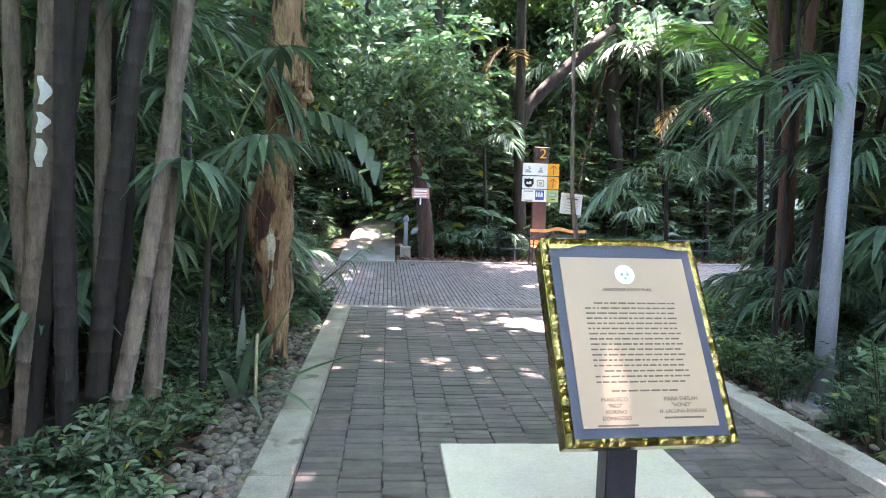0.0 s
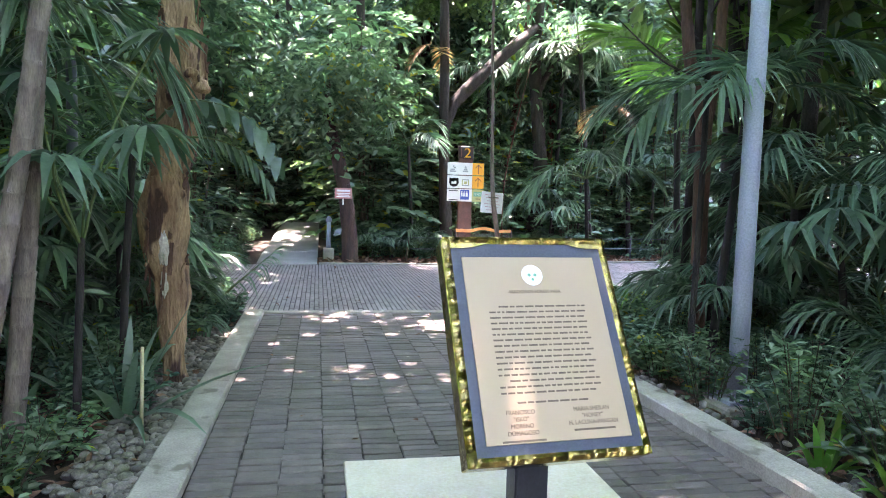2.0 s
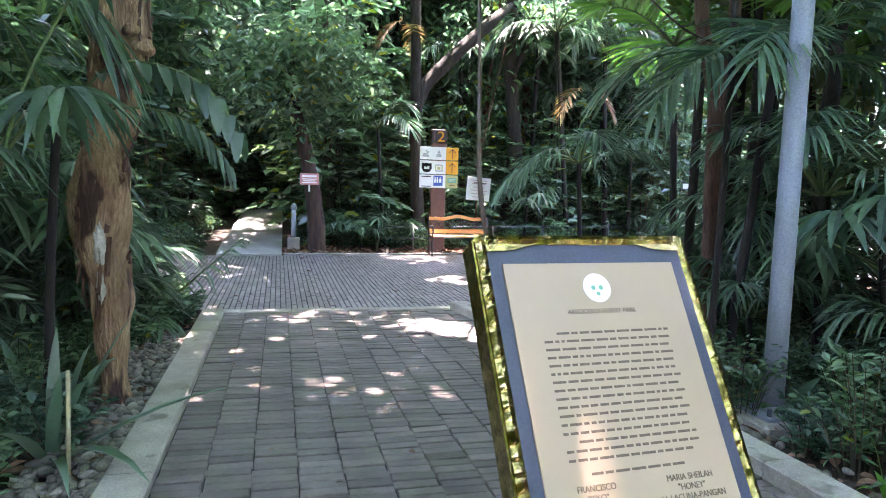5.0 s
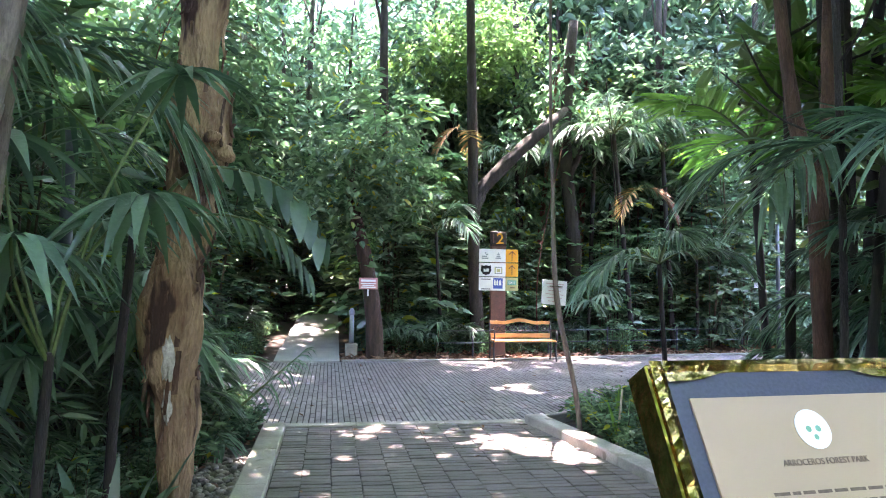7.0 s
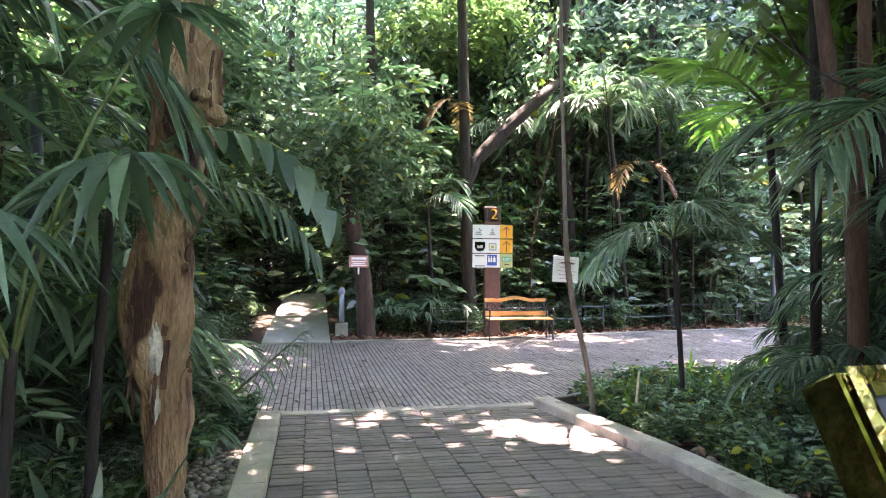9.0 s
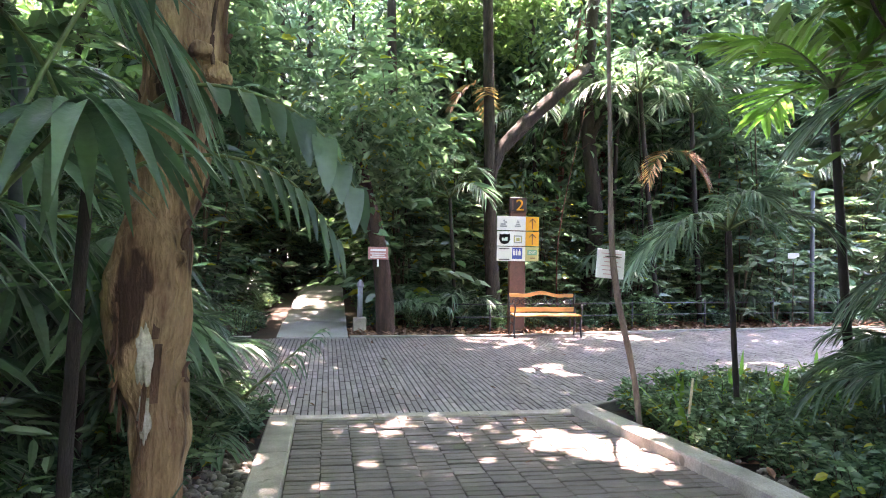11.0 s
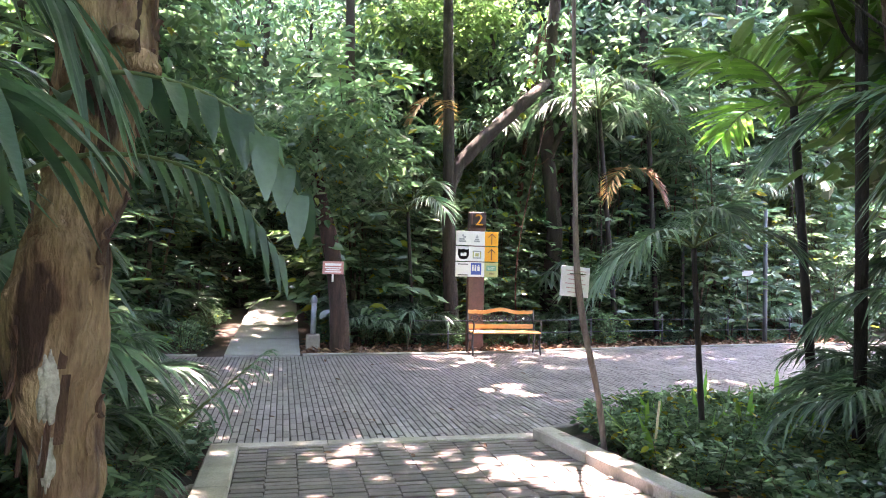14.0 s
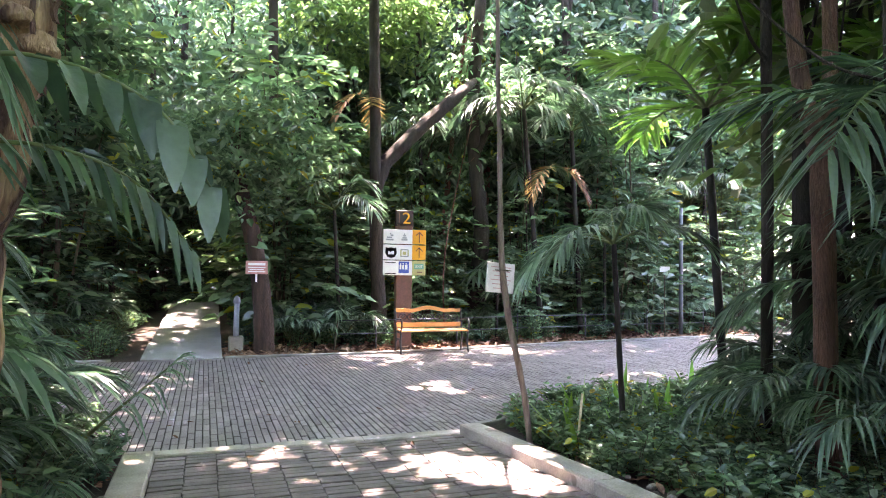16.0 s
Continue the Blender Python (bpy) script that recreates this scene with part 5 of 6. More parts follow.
def plaque():
    stand = tagged(empty("plaque_stand", pose(0.398, 0.275, 0.022, 0, 0, 4.5)), "gold-framed tan plaque with blue mat on a dark post", "plaque")
    part("base_plate", block(0.30, 0.30, 0.014, (0.0, 0.10, 0.009), 0.003), BLACK_IRON, stand)
    for sx in (-1, 1):
        for sy in (-1, 1):
            bm = bmesh.new()
            bmesh.ops.create_cone(bm, cap_ends=True, segments=6, radius1=0.012, radius2=0.011, depth=0.012, matrix=Matrix.Translation((0.12 * sx, 0.10 + 0.12 * sy, 0.022)))
            part("bolt", bm, BLACK_IRON, stand)
    part("post", block(0.135, 0.10, 0.78, (0.0, 0.10, 0.40), 0.006, segments=2), NAVY_POST, stand)
    # the board leans back; its own x-y plane is the face
    face = Matrix.Translation((0, 0, 0.85)) @ Matrix.Rotation(radians(59.5), 4, "X")
    board = part("box", block(0.680, 0.852, 0.085, (0, 0.0, -0.060), 0.004), GOLD, stand, "crinkled gold foil casing")
    board.matrix_basis = face
    w, h, b = 0.680, 0.852, 0.030
    for name, sx, sy, x, y in (("frame_bar", b, h, -w / 2 + b / 2, 0), ("frame_bar", b, h, w / 2 - b / 2, 0), ("frame_bar", w - 2 * b - 0.004, b, 0, h / 2 - b / 2), ("frame_bar", w - 2 * b - 0.004, b, 0, -h / 2 + b / 2)):
        bm = bmesh.new()
        nx, ny = max(2, int(sx / 0.012)), max(2, int(sy / 0.012))
        rng = np.random.default_rng(int(1000 * (x + 2 * y) + 5000))
        grid = []
        for j in range(ny + 1):
            for i in range(nx + 1):
                edge = i in (0, nx) or j in (0, ny)
                z = 0.001 if edge else 0.008 + rng.uniform(-0.004, 0.004)
                grid.append(bm.verts.new((x - sx / 2 + sx * i / nx, y - sy / 2 + sy * j / ny, z)))
        for j in range(ny):
            for i in range(nx):
                k = j * (nx + 1) + i
                bm.faces.new((grid[k], grid[k + 1], grid[k + nx + 2], grid[k + nx + 1]))
        bmesh.ops.solidify(bm, geom=bm.faces[:], thickness=-0.012)
        f = part(name, bm, GOLD, stand, "crinkled gold foil border")
        f.matrix_basis = face
    for sgn in (-1, 1):
        bm = bmesh.new()
        xe, ye = sgn * (w / 2 - b + 0.002), h / 2 - b + 0.002
        ring = [(xe, ye), (xe - sgn * 0.16, ye), (xe - sgn * 0.13, ye - 0.006), (xe - sgn * 0.09, ye - 0.017), (xe - sgn * 0.05, ye - 0.021), (xe, ye - 0.022)]
        bm.faces.new([bm.verts.new((px, py, 0.006)) for px, py in ring])
        bmesh.ops.solidify(bm, geom=bm.faces[:], thickness=0.006)
        c = part("corner_piece", bm, GOLD, stand, "gold foil corner above the mat")
        c.matrix_basis = face
    mat = part("mat_board", block(w - 2 * b + 0.006, h - 2 * b + 0.006, 0.012, (0, 0, -0.006), 0.001), MAT_BLUE, stand, "slate blue mat board")
    mat.matrix_basis = face
    pw, y0, y1 = 0.545, -0.360, 0.338
    bm = block(pw, y1 - y0, 0.006, (0, (y0 + y1) / 2, 0.0028), 0.0006)
    plate = part("plate", bm, PAPER, stand, "smooth tan plate with dark lettering")
    plate.matrix_basis = face
    bm = bmesh.new()
    bmesh.ops.create_circle(bm, cap_ends=True, segments=40, radius=0.043)
    bmesh.ops.solidify(bm, geom=bm.faces[:], thickness=0.001)
    bmesh.ops.translate(bm, verts=bm.verts, vec=(0.0, 0.262, 0.0075))
    seal = part("seal", bm, WHITE, plate, "round white seal")
    for dx, dy, s in ((-0.012, 0.0, 0.014), (0.012, 0.0, 0.014), (0.0, -0.018, 0.012)):
        bm = bmesh.new()
        bmesh.ops.create_circle(bm, cap_ends=True, segments=12, radius=s / 2)
        bmesh.ops.translate(bm, verts=bm.verts, vec=(dx, 0.262 + dy, 0.0082))
        part("seal_mark", bm, GREEN_INK, plate)
    words("ARROCEROS FOREST PARK", 0.0185, BROWN_INK, plate, (0, 0.188, 0.007), wide=0.95)
    for x, lines in ((-0.135, ("FRANCISCO", "\"ISKO\"", "MORENO", "DOMAGOSO")), (0.135, ("MARIA SHEILAH", "\"HONEY\"", "H. LACUNA-PANGAN"))):
        for i, s in enumerate(lines):
            words(s, 0.022, BROWN_INK, plate, (x, -0.262 - 0.0235 * i, 0.007), wide=0.9)
    # body text too small to read: bars of word length
    rng = np.random.default_rng(9)
    for i in range(17):
        yy = 0.135 - 0.0215 * i
        V, F = [], []
        x0, x1 = -0.195, 0.195
        if i in (0, 13):
            x0 = -0.155
        if i == 15:
            x1 = 0.17
        if i == 16:
            x0, x1, yy = -0.14, 0.14, -0.222
        x = x0
        while x < x1 - 0.012:
            ln = min(rng.uniform(0.010, 0.042), x1 - x)
            o = len(V)
            V += [(x, yy - 0.0033, 0.0064), (x + ln, yy - 0.0033, 0.0064), (x + ln, yy + 0.0033, 0.0064), (x, yy + 0.0033, 0.0064)]
            F.append((o, o + 1, o + 2, o + 3))
            x += ln + 0.006
        obj("text_line", V, F, BROWN_INK, plate)
    for x, n in ((-0.135, 5), (0.135, 4)):
        yy = -0.262 - 0.0235 * (n - 1) + 0.006 - (0.002 if n == 5 else 0)
        V = [(x - 0.08, yy - 0.0035, 0.0064), (x + 0.08, yy - 0.0035, 0.0064), (x + 0.08, yy + 0.0035, 0.0064), (x - 0.08, yy + 0.0035, 0.0064)]
        obj("text_line", V, [(0, 1, 2, 3)], BROWN_INK, plate)


plaque()


def flat(name, w, h, at, material, parent, thick=0.004, label="", bevel=0.001):
    """A thin plate facing -y, its centre at at."""
    return part(name, block(w, thick, h, at, bevel), material, parent, label)


def wayfinding_sign():
    s = tagged(empty("wayfinding_sign", pose(2.78, 12.25, -0.05)), "brown post with white and orange direction panels numbered 2", "sign")
    part("post", block(0.31, 0.12, 2.35, (0.0, 0.07, 1.17), 0.008), SIGN_POST, s)
    part("number_board", block(0.33, 0.10, 0.30, (0.0, 0.06, 2.45), 0.006), SIGN_DARK, s, "dark board with an orange number")
    words("2", 0.30, ORANGE, s, (0.03, 0.004, 2.355), "number", Matrix.Rotation(radians(90), 4, "X"), thick=0.003, wide=1.15)
    part("number_mark", block(0.02, 0.004, 0.19, (-0.11, 0.006, 2.46), 0.001), SIGN_POST, s)
    x0, tiers = -0.415, ((2.105, 0.265), (1.815, 0.275), (1.525, 0.27))
    for i, (zc, hh) in enumerate(tiers):
        board = flat("panel", 0.555, hh, (x0 + 0.2775, -0.012, zc), CREAM, s, 0.022, "cream panel with pictograms")
        flat("arrow_panel", 0.262, hh, (x0 + 0.557 + 0.131, -0.012, zc), ORANGE if i < 2 else OLIVE, s, 0.022, "orange panel with an upward arrow" if i < 2 else "olive panel")
        y = -0.026
        if i < 2:
            cx = x0 + 0.69
            part("arrow", block(0.016, 0.004, 0.20, (cx, y, zc - 0.005), 0.001), SIGN_POST, s)
            for sgn in (-1, 1):
                part("arrow", block(0.014, 0.004, 0.10, (cx + 0.032 * sgn, y - 0.001, zc + 0.062), 0.001, Matrix.Rotation(radians(-45 * sgn), 3, "Y")), SIGN_POST, s)
        if i == 0:
            for k, (dx, dz, ww) in enumerate(((0.12, -0.05, 0.14), (0.11, -0.01, 0.10), (0.16, 0.03, 0.05), (0.13, 0.06, 0.03))):
                flat("pictogram", ww, 0.03, (x0 + dx, y, zc + dz - 0.01), GREY_INK, s)
            for dz, ww in ((-0.055, 0.12), (-0.02, 0.08), (0.02, 0.05), (0.05, 0.02)):
                flat("pictogram", ww, 0.03, (x0 + 0.40, y, zc + dz), GREY_INK, s)
        if i == 1:
            bm = bmesh.new()
            pts = [(-0.10, 0.09), (-0.05, 0.075), (0, 0.09), (0.05, 0.075), (0.10, 0.09), (0.11, -0.02), (0.07, -0.09), (0, -0.11), (-0.07, -0.09), (-0.11, -0.02)]
            bm.faces.new([bm.verts.new((x0 + 0.145 + px, y, zc + pz)) for px, pz in pts])
            bmesh.ops.solidify(bm, geom=bm.faces[:], thickness=0.003)
            part("shield", bm, INK, s, "black shield pictogram")
            for dx, dz, ww, hh2 in ((0.0, -0.02, 0.11, 0.045), (0.03, 0.012, 0.05, 0.02), (-0.04, 0.005, 0.03, 0.02)):
                flat("shield_mark", ww, hh2, (x0 + 0.145 + dx, y - 0.004, zc + dz), CREAM, s, 0.003)
            for dx, dz, ww, hh2 in ((0, 0.05, 0.15, 0.022), (0, -0.075, 0.16, 0.022), (-0.07, -0.01, 0.025, 0.11), (0.07, -0.01, 0.025, 0.11), (0, -0.015, 0.07, 0.06)):
                flat("pictogram", ww, hh2, (x0 + 0.405 + dx, y, zc + dz), OLIVE if ww < 0.1 else GREY_INK, s)
        if i == 2:
            for dz in (0.095, -0.105):
                flat("pictogram", 0.20, 0.018, (x0 + 0.14, y, zc + dz), INK, s)
            flat("toilet_panel", 0.20, 0.215, (x0 + 0.395, y, zc + 0.012), BLUE, s, label="blue panel with white figures")
            for dx, ww in ((-0.065, 0.035), (-0.015, 0.035), (0.045, 0.05)):
                flat("figure_mark", ww, 0.085, (x0 + 0.395 + dx, y - 0.004, zc + 0.015), CREAM, s, 0.003)
                bm = bmesh.new()
                bmesh.ops.create_circle(bm, cap_ends=True, segments=10, radius=0.014, matrix=Matrix.Translation((x0 + 0.395 + dx, y - 0.006, zc + 0.075)) @ Matrix.Rotation(radians(90), 4, "X"))
                part("figure_mark", bm, CREAM, s)
            flat("exit_panel", 0.19, 0.10, (x0 + 0.69, y, zc + 0.03), GREEN_INK, s)
            words("EXIT", 0.07, CREAM, s, (x0 + 0.69, y - 0.004, zc + 0.005), "lettering", Matrix.Rotation(radians(90), 4, "X"))
            flat("arrow", 0.10, 0.018, (x0 + 0.70, y, zc - 0.075), SIGN_POST, s)


wayfinding_sign()


def bench():
    b = tagged(empty("park_bench", pose(3.08, 11.32, 0.0)), "park bench with orange wooden slats and black iron ends", "bench")
    for k in range(3):
        part("seat_slat", block(1.24, 0.085, 0.028, (0, 0.02 + 0.105 * k, 0.385 + 0.004 * k), 0.006), BENCH_WOOD, b)
    part("back_slat", block(1.22, 0.03, 0.085, (0, 0.345, 0.47), 0.006), BENCH_WOOD, b)
    # arched top rail
    V, F = [], []
    for i in range(25):
        x = -0.61 + 1.22 * i / 24
        zc = 0.715 + 0.055 * math.cos(x / 0.61 * math.pi / 1.15) ** 2 * (1 if abs(x) < 0.5 else 0.2)
        hh = 0.032
        V += [(x, 0.375, zc - hh), (x, 0.405, zc - hh), (x, 0.405, zc + hh), (x, 0.375, zc + hh)]
        if i:
            o = 4 * (i - 1)
            F += [(o + k, o + (k + 1) % 4, o + 4 + (k + 1) % 4, o + 4 + k) for k in range(4)]
    F += [(3, 2, 1, 0), (96, 97, 98, 99)]
    obj("top_rail", V, F, BENCH_WOOD, b)
    # cast scrollwork between rail and slat
    for k in range(7):
        cx = -0.48 + 0.16 * k
        pts = [(cx + 0.07 * math.cos(a), 0.372, 0.605 + 0.055 * math.sin(a)) for a in np.linspace(0, 2 * math.pi, 17)]
        obj("scroll", *tube(pts, [0.010], 6), BLACK_IRON, b, "cast iron scrollwork")
        pts = [(cx + 0.035 * math.cos(a) * (1 - a / 9), 0.370, 0.605 + 0.035 * math.sin(a) * (1 - a / 9)) for a in np.linspace(0, 7, 14)]
        obj("scroll", *tube(pts, [0.009], 5), BLACK_IRON, b)
    for sx in (-1, 1):
        x = 0.615 * sx
        e = obj("end_frame", *joined([tube(bend([(x, -0.03, 0.0), (x, 0.03, 0.18), (x, 0.0, 0.36)], 5), [0.018], 7), tube(bend([(x, 0.36, 0.0), (x, 0.31, 0.2), (x, 0.32, 0.38), (x, 0.40, 0.76)], 5), [0.018], 7),
                                      tube([(x, 0.0, 0.36), (x, 0.33, 0.365)], [0.016], 7), tube(bend([(x, 0.01, 0.36), (x, -0.04, 0.50), (x, 0.02, 0.585), (x, 0.2, 0.58), (x, 0.355, 0.55)], 5), [0.016], 7),
                                      tube(bend([(x, 0.03, 0.18), (x, 0.17, 0.25), (x, 0.31, 0.18)], 5), [0.012], 6)]), BLACK_IRON, b, "black cast iron end with armrest")


bench()


def sapling():
    s = tagged(empty("sapling", pose(1.80, 5.28, -0.08)), "thin leaning sapling stem with a pinned notice card", "tree")
    obj("trunk", *tube(bend([(0.02, 0, -0.1), (-0.06, 0, 0.5), (-0.20, 0, 1.1), (-0.275, 0, 1.65), (-0.30, 0, 2.5), (-0.33, 0, 3.6), (-0.30, 0.1, 6.5)], 6), [0.026, 0.024, 0.029, 0.020, 0.017, 0.012], 9, 0.10, 5), CANE_LIGHT, s, smooth=True)
    rng = np.random.default_rng(15)
    C = np.array([-0.3, 0.1, 6.6]) + unit(rng.normal(0, 1, (24, 3))) * np.array([0.9, 0.9, 0.6]) * rng.uniform(0.2, 1, (24, 1))
    P, D, N, L, W = clump_leaves(C, (0.2, 0.2, 0.12), 700, 0.15, rng)
    k = shaded(P + np.array([1.8, 5.28, -0.08]))
    obj("crown", *leaves(P[k], D[k], N[k], L[k], W[k]), LEAF, s)
    card = tagged(empty("notice_card", pose(1.535, 5.315, 1.355, 0, 4, 12)), "white notice card behind the sapling stem", "sign")
    part("board", block(0.275, 0.012, 0.24, (0, 0, 0), 0.002), WHITE, card)
    for k in range(6):
        part("text_line", block(0.20 - 0.03 * (k % 3), 0.002, 0.007, (0.0, -0.008, 0.085 - 0.034 * k), 0), PINK_INK, card)
    obj("tie", *tube([(-0.05, -0.07, 0.06), (0.0, -0.085, 0.062), (0.05, -0.07, 0.06), (0.06, -0.01, 0.06), (-0.06, -0.01, 0.06), (-0.05, -0.07, 0.06)], [0.004], 5), TWIG, card)


sapling()


def pole(name, x, y, h, r, material, label, base=True, category="lamp post"):
    p = tagged(empty(name, pose(x, y, -0.08)), label, category)
    obj("shaft", *tube([(0, 0, 0), (0, 0, h * 0.25), (0, 0, h * 0.6), (0, 0, h)], [r, r * 0.95, r * 0.85], 20), material, p, smooth=True)
    if base:
        part("base_plate", block(0.30, 0.30, 0.03, (0, 0, 0.10), 0.004), material, p)
        part("footing", block(0.42, 0.42, 0.18, (0, 0, 0.0), 0.02), CONCRETE, p, "rough concrete footing")
        for sx in (-1, 1):
            for sy in (-1, 1):
                bm = bmesh.new()
                bmesh.ops.create_cone(bm, cap_ends=True, segments=6, radius1=0.016, radius2=0.014, depth=0.05, matrix=Matrix.Translation((0.11 * sx, 0.11 * sy, 0.135)))
                part("bolt", bm, DARK_STEEL, p)
        obj("collar", *tube([(0, 0, 0.11), (0, 0, 0.15)], [r * 1.35, r * 1.1], 20), material, p)
    return p


pole("lamp_post", 2.54, 2.14, 6.0, 0.066, STEEL, "blue-grey painted steel lamp post in the bed")
pole("slim_post", -2.5, 4.2, 2.55, 0.05, DARK_STEEL, "dark blue-grey metal post among the plants", False, "post")
pole("far_lamp_post", 9.9, 13.25, 3.1, 0.05, DARK_STEEL, "distant grey lamp post behind the bushes", False)


def bollard():
    b = tagged(empty("bollard_light", pose(-0.18, 12.35, -0.03)), "short grey bollard light on a concrete block", "bollard")
    part("footing", block(0.24, 0.24, 0.30, (0, 0, 0.14), 0.02), CONCRETE, b)
    obj("post", *tube([(0, 0, 0.28), (0, 0, 0.85)], [0.05, 0.045], 14), STEEL, b, smooth=True)
    obj("cap", *tube([(0, 0, 0.85), (0, 0, 0.87), (0, 0, 0.93), (0, 0, 0.98)], [0.06, 0.065, 0.055, 0.02], 14), STEEL, b, smooth=True)


bollard()
w = tagged(empty("warning_sign", pose(0.10, 11.865, 1.44, 0, 0, 6)), "small faded red and white sign nailed to the leaning trunk", "sign")
part("board", block(0.36, 0.012, 0.22, (0, 0, 0), 0.002), RED_SIGN, w)
part("text_line", block(0.28, 0.002, 0.04, (0, -0.008, 0.055), 0), WHITE, w)
for k in range(3):
    part("text_line", block(0.28 - 0.05 * (k % 2), 0.002, 0.018, (0, -0.008, 0.0 - 0.035 * k), 0), WHITE, w)
part("batten", block(0.03, 0.03, 0.14, (0.0, 0.018, -0.17), 0.003), WHITE, w)


def rail_fence():
    f = tagged(empty("rail_fence", pose(0, 0, 0)), "low fence of grey pipe rails and thin leaning posts", "fence")
    xs = [1.55, 2.25, 3.95, 5.4, 7.2, 9.0, 10.8]
    ys = [over(ROAD_FAR, x) + 0.75 for x in xs]
    for i, (x, y) in enumerate(zip(xs, ys)):
        obj("post", *tube([(x - 0.08 if i == 0 else x, y, -0.08), (x, y, 0.58)], [0.018, 0.015], 8, 0.05, i), TWIG if i == 0 else DARK_STEEL, f, smooth=True)
        if i:
            for z in (0.28, 0.52):
                obj("rail", *tube([(xs[i - 1], ys[i - 1] - 0.03, z), (x, y - 0.03, z)], [0.010], 8), DARK_STEEL, f, smooth=True)


rail_fence()
tag_plate = tagged(empty("plant_label", pose(9.2, 12.95, 1.55, 0, 0, -30)), "small white plant label on a thin stake", "label")
part("plate", block(0.22, 0.01, 0.12, (0, 0, 0), 0.002), WHITE, tag_plate)
obj("stake", *tube([(0, 0.01, -1.7), (0, 0.01, -0.03)], [0.012], 6), TWIG, tag_plate)
stake = obj("cane_stake", *tube([(0, 0, -0.05), (0.01, 0, 0.55)], [0.012, 0.010], 7, 0.05, 1), surface("dry_cane", (0.30, 0.24, 0.14), (0.45, 0.38, 0.24), 8, 60, 0.8), smooth=True)
stake.location = (-1.43, 2.05, -0.08)
tagged(stake, "dry pale cane stake stuck in the bed", "stake", "stakes")
stake2 = copy_thing(stake, pose(2.02, 4.95, -0.08, 4, 3, 40))

# ---- loose ground cover: pebbles, fallen leaves ----


def pebbles(name, line, label, seed):
    rng = np.random.default_rng(seed)
    bm = bmesh.new()
    bmesh.ops.create_icosphere(bm, subdivisions=2, radius=1)
    B = np.array([v.co[:] for v in bm.verts])
    T = np.array([[v.index for v in f.verts] for f in bm.faces])
    bm.free()
    kinds = []
    for q in range(6):
        me = bpy.data.meshes.new("pebble")
        k = np.array([1.0, rng.uniform(0.65, 0.95), rng.uniform(0.45, 0.7)])
        me.from_pydata((B * k * (1 + 0.12 * np.sin(B[:, [1, 2, 0]] * 2.1 + rng.uniform(0, 6, 3)))).tolist(), [], T.tolist())
        me.materials.append(PEBBLE_SINGLE)
        me.polygons.foreach_set("use_smooth", [True] * len(me.polygons))
        kinds.append(me)
    VV, FF, single = [], [], []
    for x, y in line(rng):
        r = rng.uniform(0.020, 0.042)
        tilt = Euler((rng.normal(0, 0.25), rng.normal(0, 0.25), rng.uniform(0, 6.28)))
        at = Vector((x, y, -0.045 + rng.uniform(0, 0.035)))
        if 0.2 < y < 1.9 and len(single) < 300:
            single.append(Matrix.LocRotScale(at, tilt, (r, r, r)))
            continue
        s = r * np.array([1.0, rng.uniform(0.65, 0.95), rng.uniform(0.45, 0.7)])
        v = B * s * (1 + 0.12 * np.sin(B[:, [1, 2, 0]] * 2.1 + rng.uniform(0, 6, 3)))
        VV.append(v @ np.array(tilt.to_matrix()).T + np.array(at))
        FF.append(T + (len(VV) - 1) * len(B))
    strip = tagged(obj(name, np.concatenate(VV), np.concatenate(FF), PEBBLE, smooth=True), label, "pebbles", kind="stuff")
    for q, m in enumerate(single):
        p = new("pebble", kinds[q % 6])
        p.parent = strip
        p.matrix_basis = m


pebbles("pebble_strip", lambda r: [(LEFT_OUT - 0.02 - 0.40 * r.uniform(0, 1) ** 1.3, y) for y in r.uniform(-1.0, 5.0, 1500)], "grey river pebbles lying along the kerb", 1)
pebbles("pebble_strip", lambda r: [(along(RIGHT_KERB, y) + 0.22 + abs(r.normal(0, 0.13)), y) for y in r.uniform(-0.8, 5.2, 620)], "grey river pebbles lying beside the raised kerb", 2)


def litter(name, spots, label, seed, size=0.085):
    rng = np.random.default_rng(seed)
    P = np.array([(x, y, z + rng.uniform(0.0, 0.035)) for x, y, z in spots])
    n = len(P)
    th = rng.uniform(0, 2 * np.pi, n)
    D = np.stack([np.cos(th), np.sin(th), rng.normal(0, 0.25, n)], 1)
    N = np.stack([rng.normal(0, 0.35, n), rng.normal(0, 0.35, n), np.ones(n)], 1)
    L = size * rng.uniform(0.6, 1.6, n)
    V, F = leaves(P, D, N, L, L * 0.5, 0.25, -0.1)
    tagged(obj(name, V, F, LITTER), label, "fallen leaves", kind="stuff")


r = np.random.default_rng(3)
litter("leaf_litter", [(x, over(ROAD_FAR, x) + 0.12 + abs(d), land(x, over(ROAD_FAR, x) + 0.12 + abs(d)) + 0.035) for x, d in zip(r.uniform(-0.35, 12, 5200), r.normal(0, 1.1, 5200))], "brown fallen leaves under the trees", 1, 0.11)
litter("leaf_litter", [(x, y, -0.07) for x, y in zip(r.uniform(-6, -1.25, 3500), r.uniform(-1.5, 5.9, 3500))], "brown fallen leaves among the plants", 2)
litter("leaf_litter", [(x, y, -0.06) for x, y in zip(r.uniform(2.1, 6, 2600), r.uniform(-1, 5.9, 2600))], "brown fallen leaves in the planting bed", 3)
litter("leaf_litter", [(x, y, 0.004) for x, y in zip(r.uniform(-1.0, 6, 60), r.uniform(1.5, 11.0, 60)) if y > 6.1 or x < 1.4], "few dry leaves scattered on the paving", 4, 0.05)

# ---- pavers, last ----


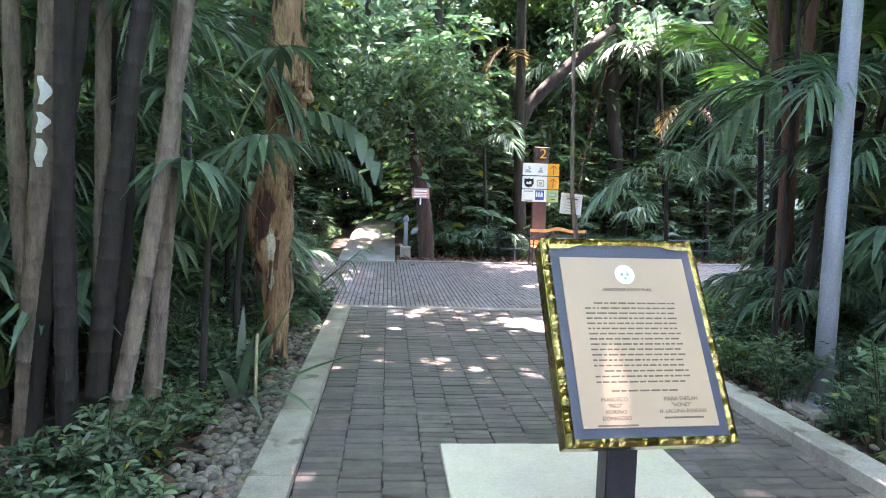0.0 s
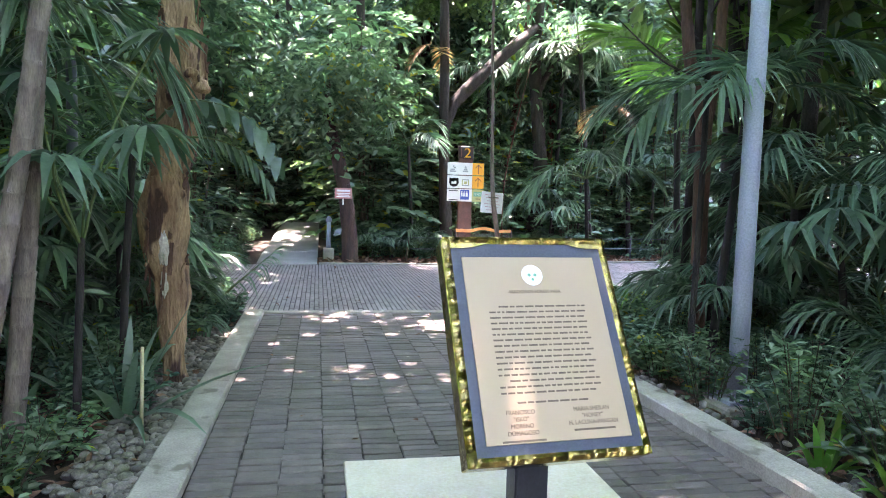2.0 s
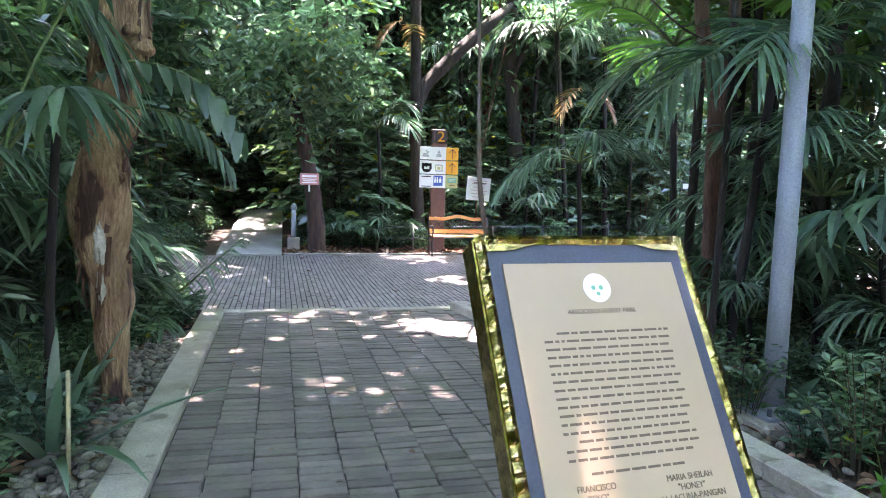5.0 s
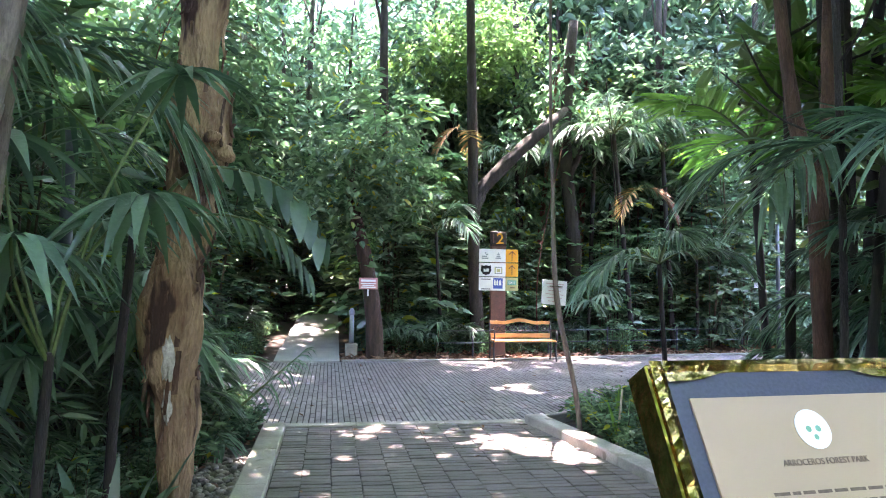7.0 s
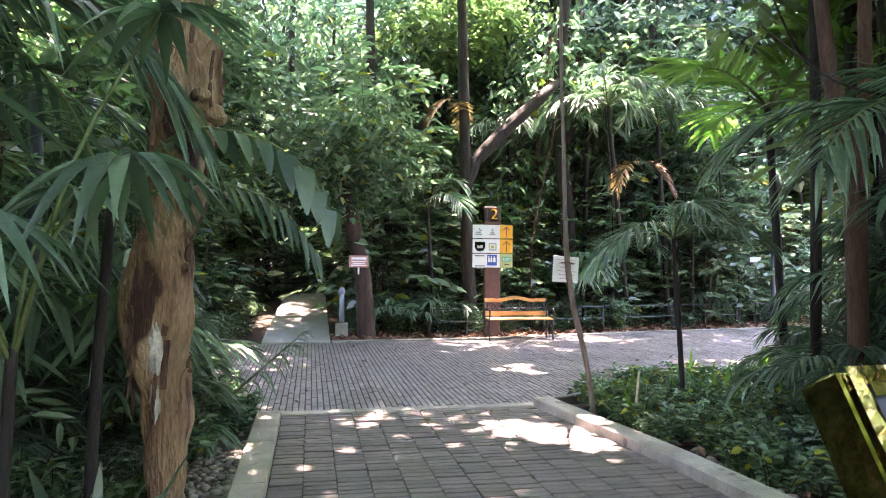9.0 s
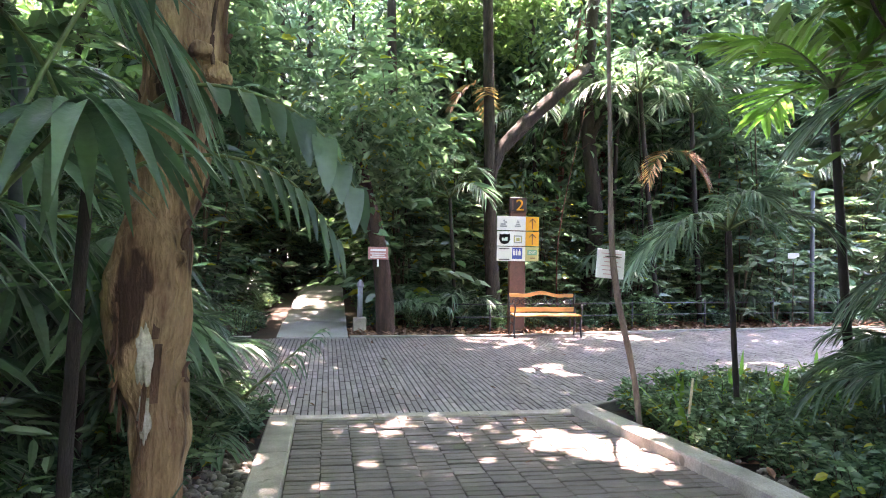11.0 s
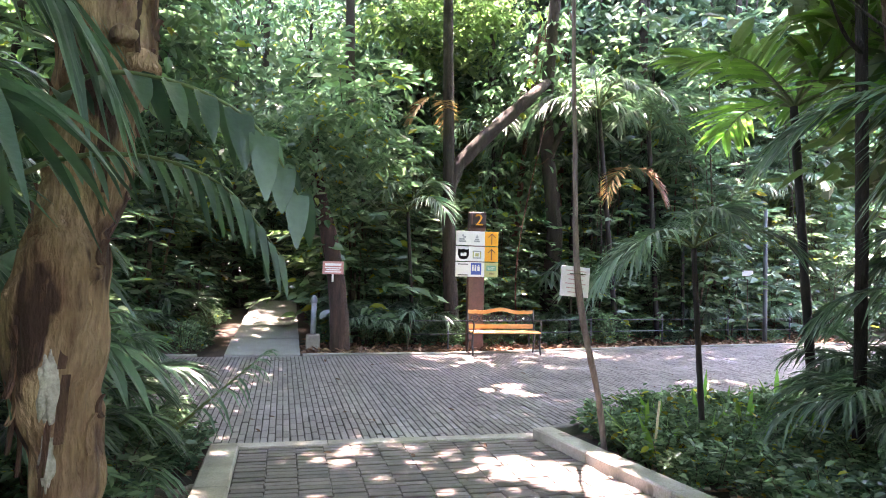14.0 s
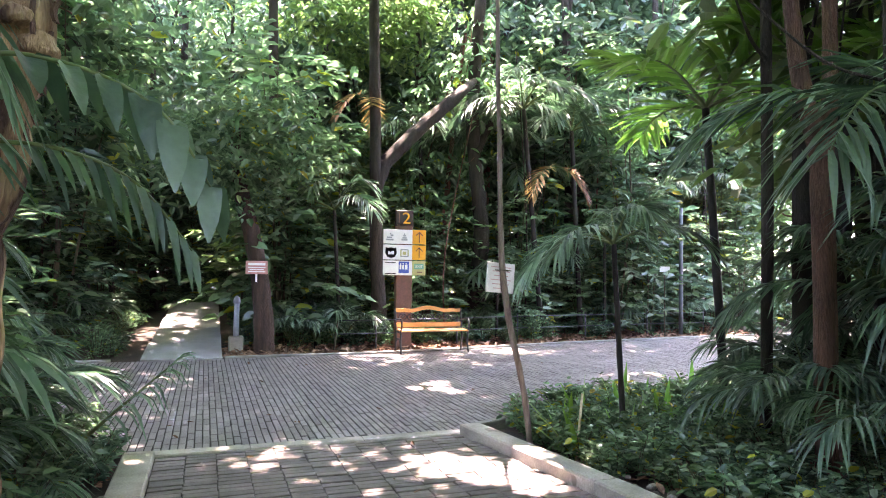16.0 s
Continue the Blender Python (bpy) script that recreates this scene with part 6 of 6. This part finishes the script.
def paver_mesh(name, lx, ly, material, h=0.016):
    e = 0.004
    x, y = lx / 2, ly / 2
    V = [(-x, -y, -0.02), (x, -y, -0.02), (x, y, -0.02), (-x, y, -0.02), (-x, -y, -e), (x, -y, -e), (x, y, -e), (-x, y, -e), (-x + e, -y + e, 0), (x - e, -y + e, 0), (x - e, y - e, 0), (-x + e, y - e, 0)]
    F = [(8, 9, 10, 11)] + [(a, (a + 1) % 4, (a + 1) % 4 + 4, a + 4) for a in range(4)] + [(a + 4, (a + 1) % 4 + 4, (a + 1) % 4 + 8, a + 8) for a in range(4)]
    return V, F


def pave_path():
    rng = np.random.default_rng(12)
    lx, ly, gap = 0.207, 0.066, 0.010
    col = lx + 0.005
    V0, F0 = paver_mesh("brick", lx, ly, BRICK)
    me = bpy.data.meshes.new("brick")
    me.from_pydata(V0, [], F0)
    me.materials.append(BRICK)
    B, T = np.array(V0), F0
    VV, FF, o, made = [], [], 0, 0
    for c in range(14):
        cx = LEFT_IN + 0.008 + lx / 2 + c * col
        shift = rng.uniform(0, ly)
        for j in range(-40, 82):
            cy = j * (ly + gap) + shift + 0.0035 * (j % 3 - 1) * -1
            if cy > PATH_END - 0.04 or cy < -3.5:
                continue
            room = along(RIGHT_KERB, cy) - 0.004 - (cx - lx / 2)
            if room < 0.03:
                continue
            cut = min(1.0, room / lx)
            if cx - lx / 2 > -0.275 and cx + lx / 2 < 0.985 and cy - ly / 2 > 0.07 and cy + ly / 2 < 1.33:
                continue
            z, tilt = rng.normal(0, 0.0016), rng.normal(0, 0.4)
            if 2.35 < cy < 4.1 and made < 300 and cut == 1.0:
                made += 1
                b = new("brick", me)
                b.parent = path_bed
                b.matrix_basis = pose(cx + rng.normal(0, 0.0015), cy + rng.normal(0, 0.001), z, rng.normal(0, 0.8), tilt, rng.normal(0, 0.35))
            else:
                m = np.array(pose(cx - lx * (1 - cut) / 2 + rng.normal(0, 0.003), cy + rng.normal(0, 0.001), z, rng.normal(0, 0.8), tilt, rng.normal(0, 0.5)))
                VV.append((B * np.array([cut, 1, 1])) @ m[:3, :3].T + m[:3, 3])
                FF += [tuple(i + o for i in f) for f in T]
                o += len(B)
    tagged(obj("brick_paving", np.concatenate(VV), FF, BRICK_REST, path_bed), "dark grey brick pavers laid in straight columns", kind="stuff")


pave_path()


def pave_road():
    rng = np.random.default_rng(13)
    lx, ly, gap = 0.050, 0.215, 0.010
    V0, F0 = paver_mesh("brick", lx, ly, ROAD_BRICK)
    me = bpy.data.meshes.new("brick")
    me.from_pydata(V0, [], F0)
    me.materials.append(BRICK)
    B = np.array(V0)
    F0 = F0[:1] + F0[5:]
    VV, FF, o, made = [], [], 0, 0
    for c in range(-70, 200):
        cx = c * (lx + gap)
        shift = rng.uniform(0, ly)
        far, near = over(ROAD_FAR, cx), (STRIP_END if -1.24 < cx < 1.42 else (over(ROAD_NEAR_R, cx) if cx > 0 else 6.0))
        for j in range(26, 62):
            cy = j * (ly + gap) + shift
            y0, y1 = max(cy - ly / 2, near + 0.004), min(cy + ly / 2, far - 0.004)
            if y1 - y0 < 0.04:
                continue
            m = np.array(pose(cx + rng.normal(0, 0.0012), (y0 + y1) / 2, rng.normal(0, 0.0015), rng.normal(0, 0.3), rng.normal(0, 0.9), rng.normal(0, 0.3)))
            VV.append((B * np.array([1, (y1 - y0) / ly, 1])) @ m[:3, :3].T + m[:3, 3])
            FF += [tuple(i + o for i in f) for f in F0]
            o += len(B)
    tagged(obj("road_paving", np.concatenate(VV), FF, ROAD_BRICK, road_bed), "grey clinker pavers laid lengthwise across the road", kind="stuff")


pave_road()
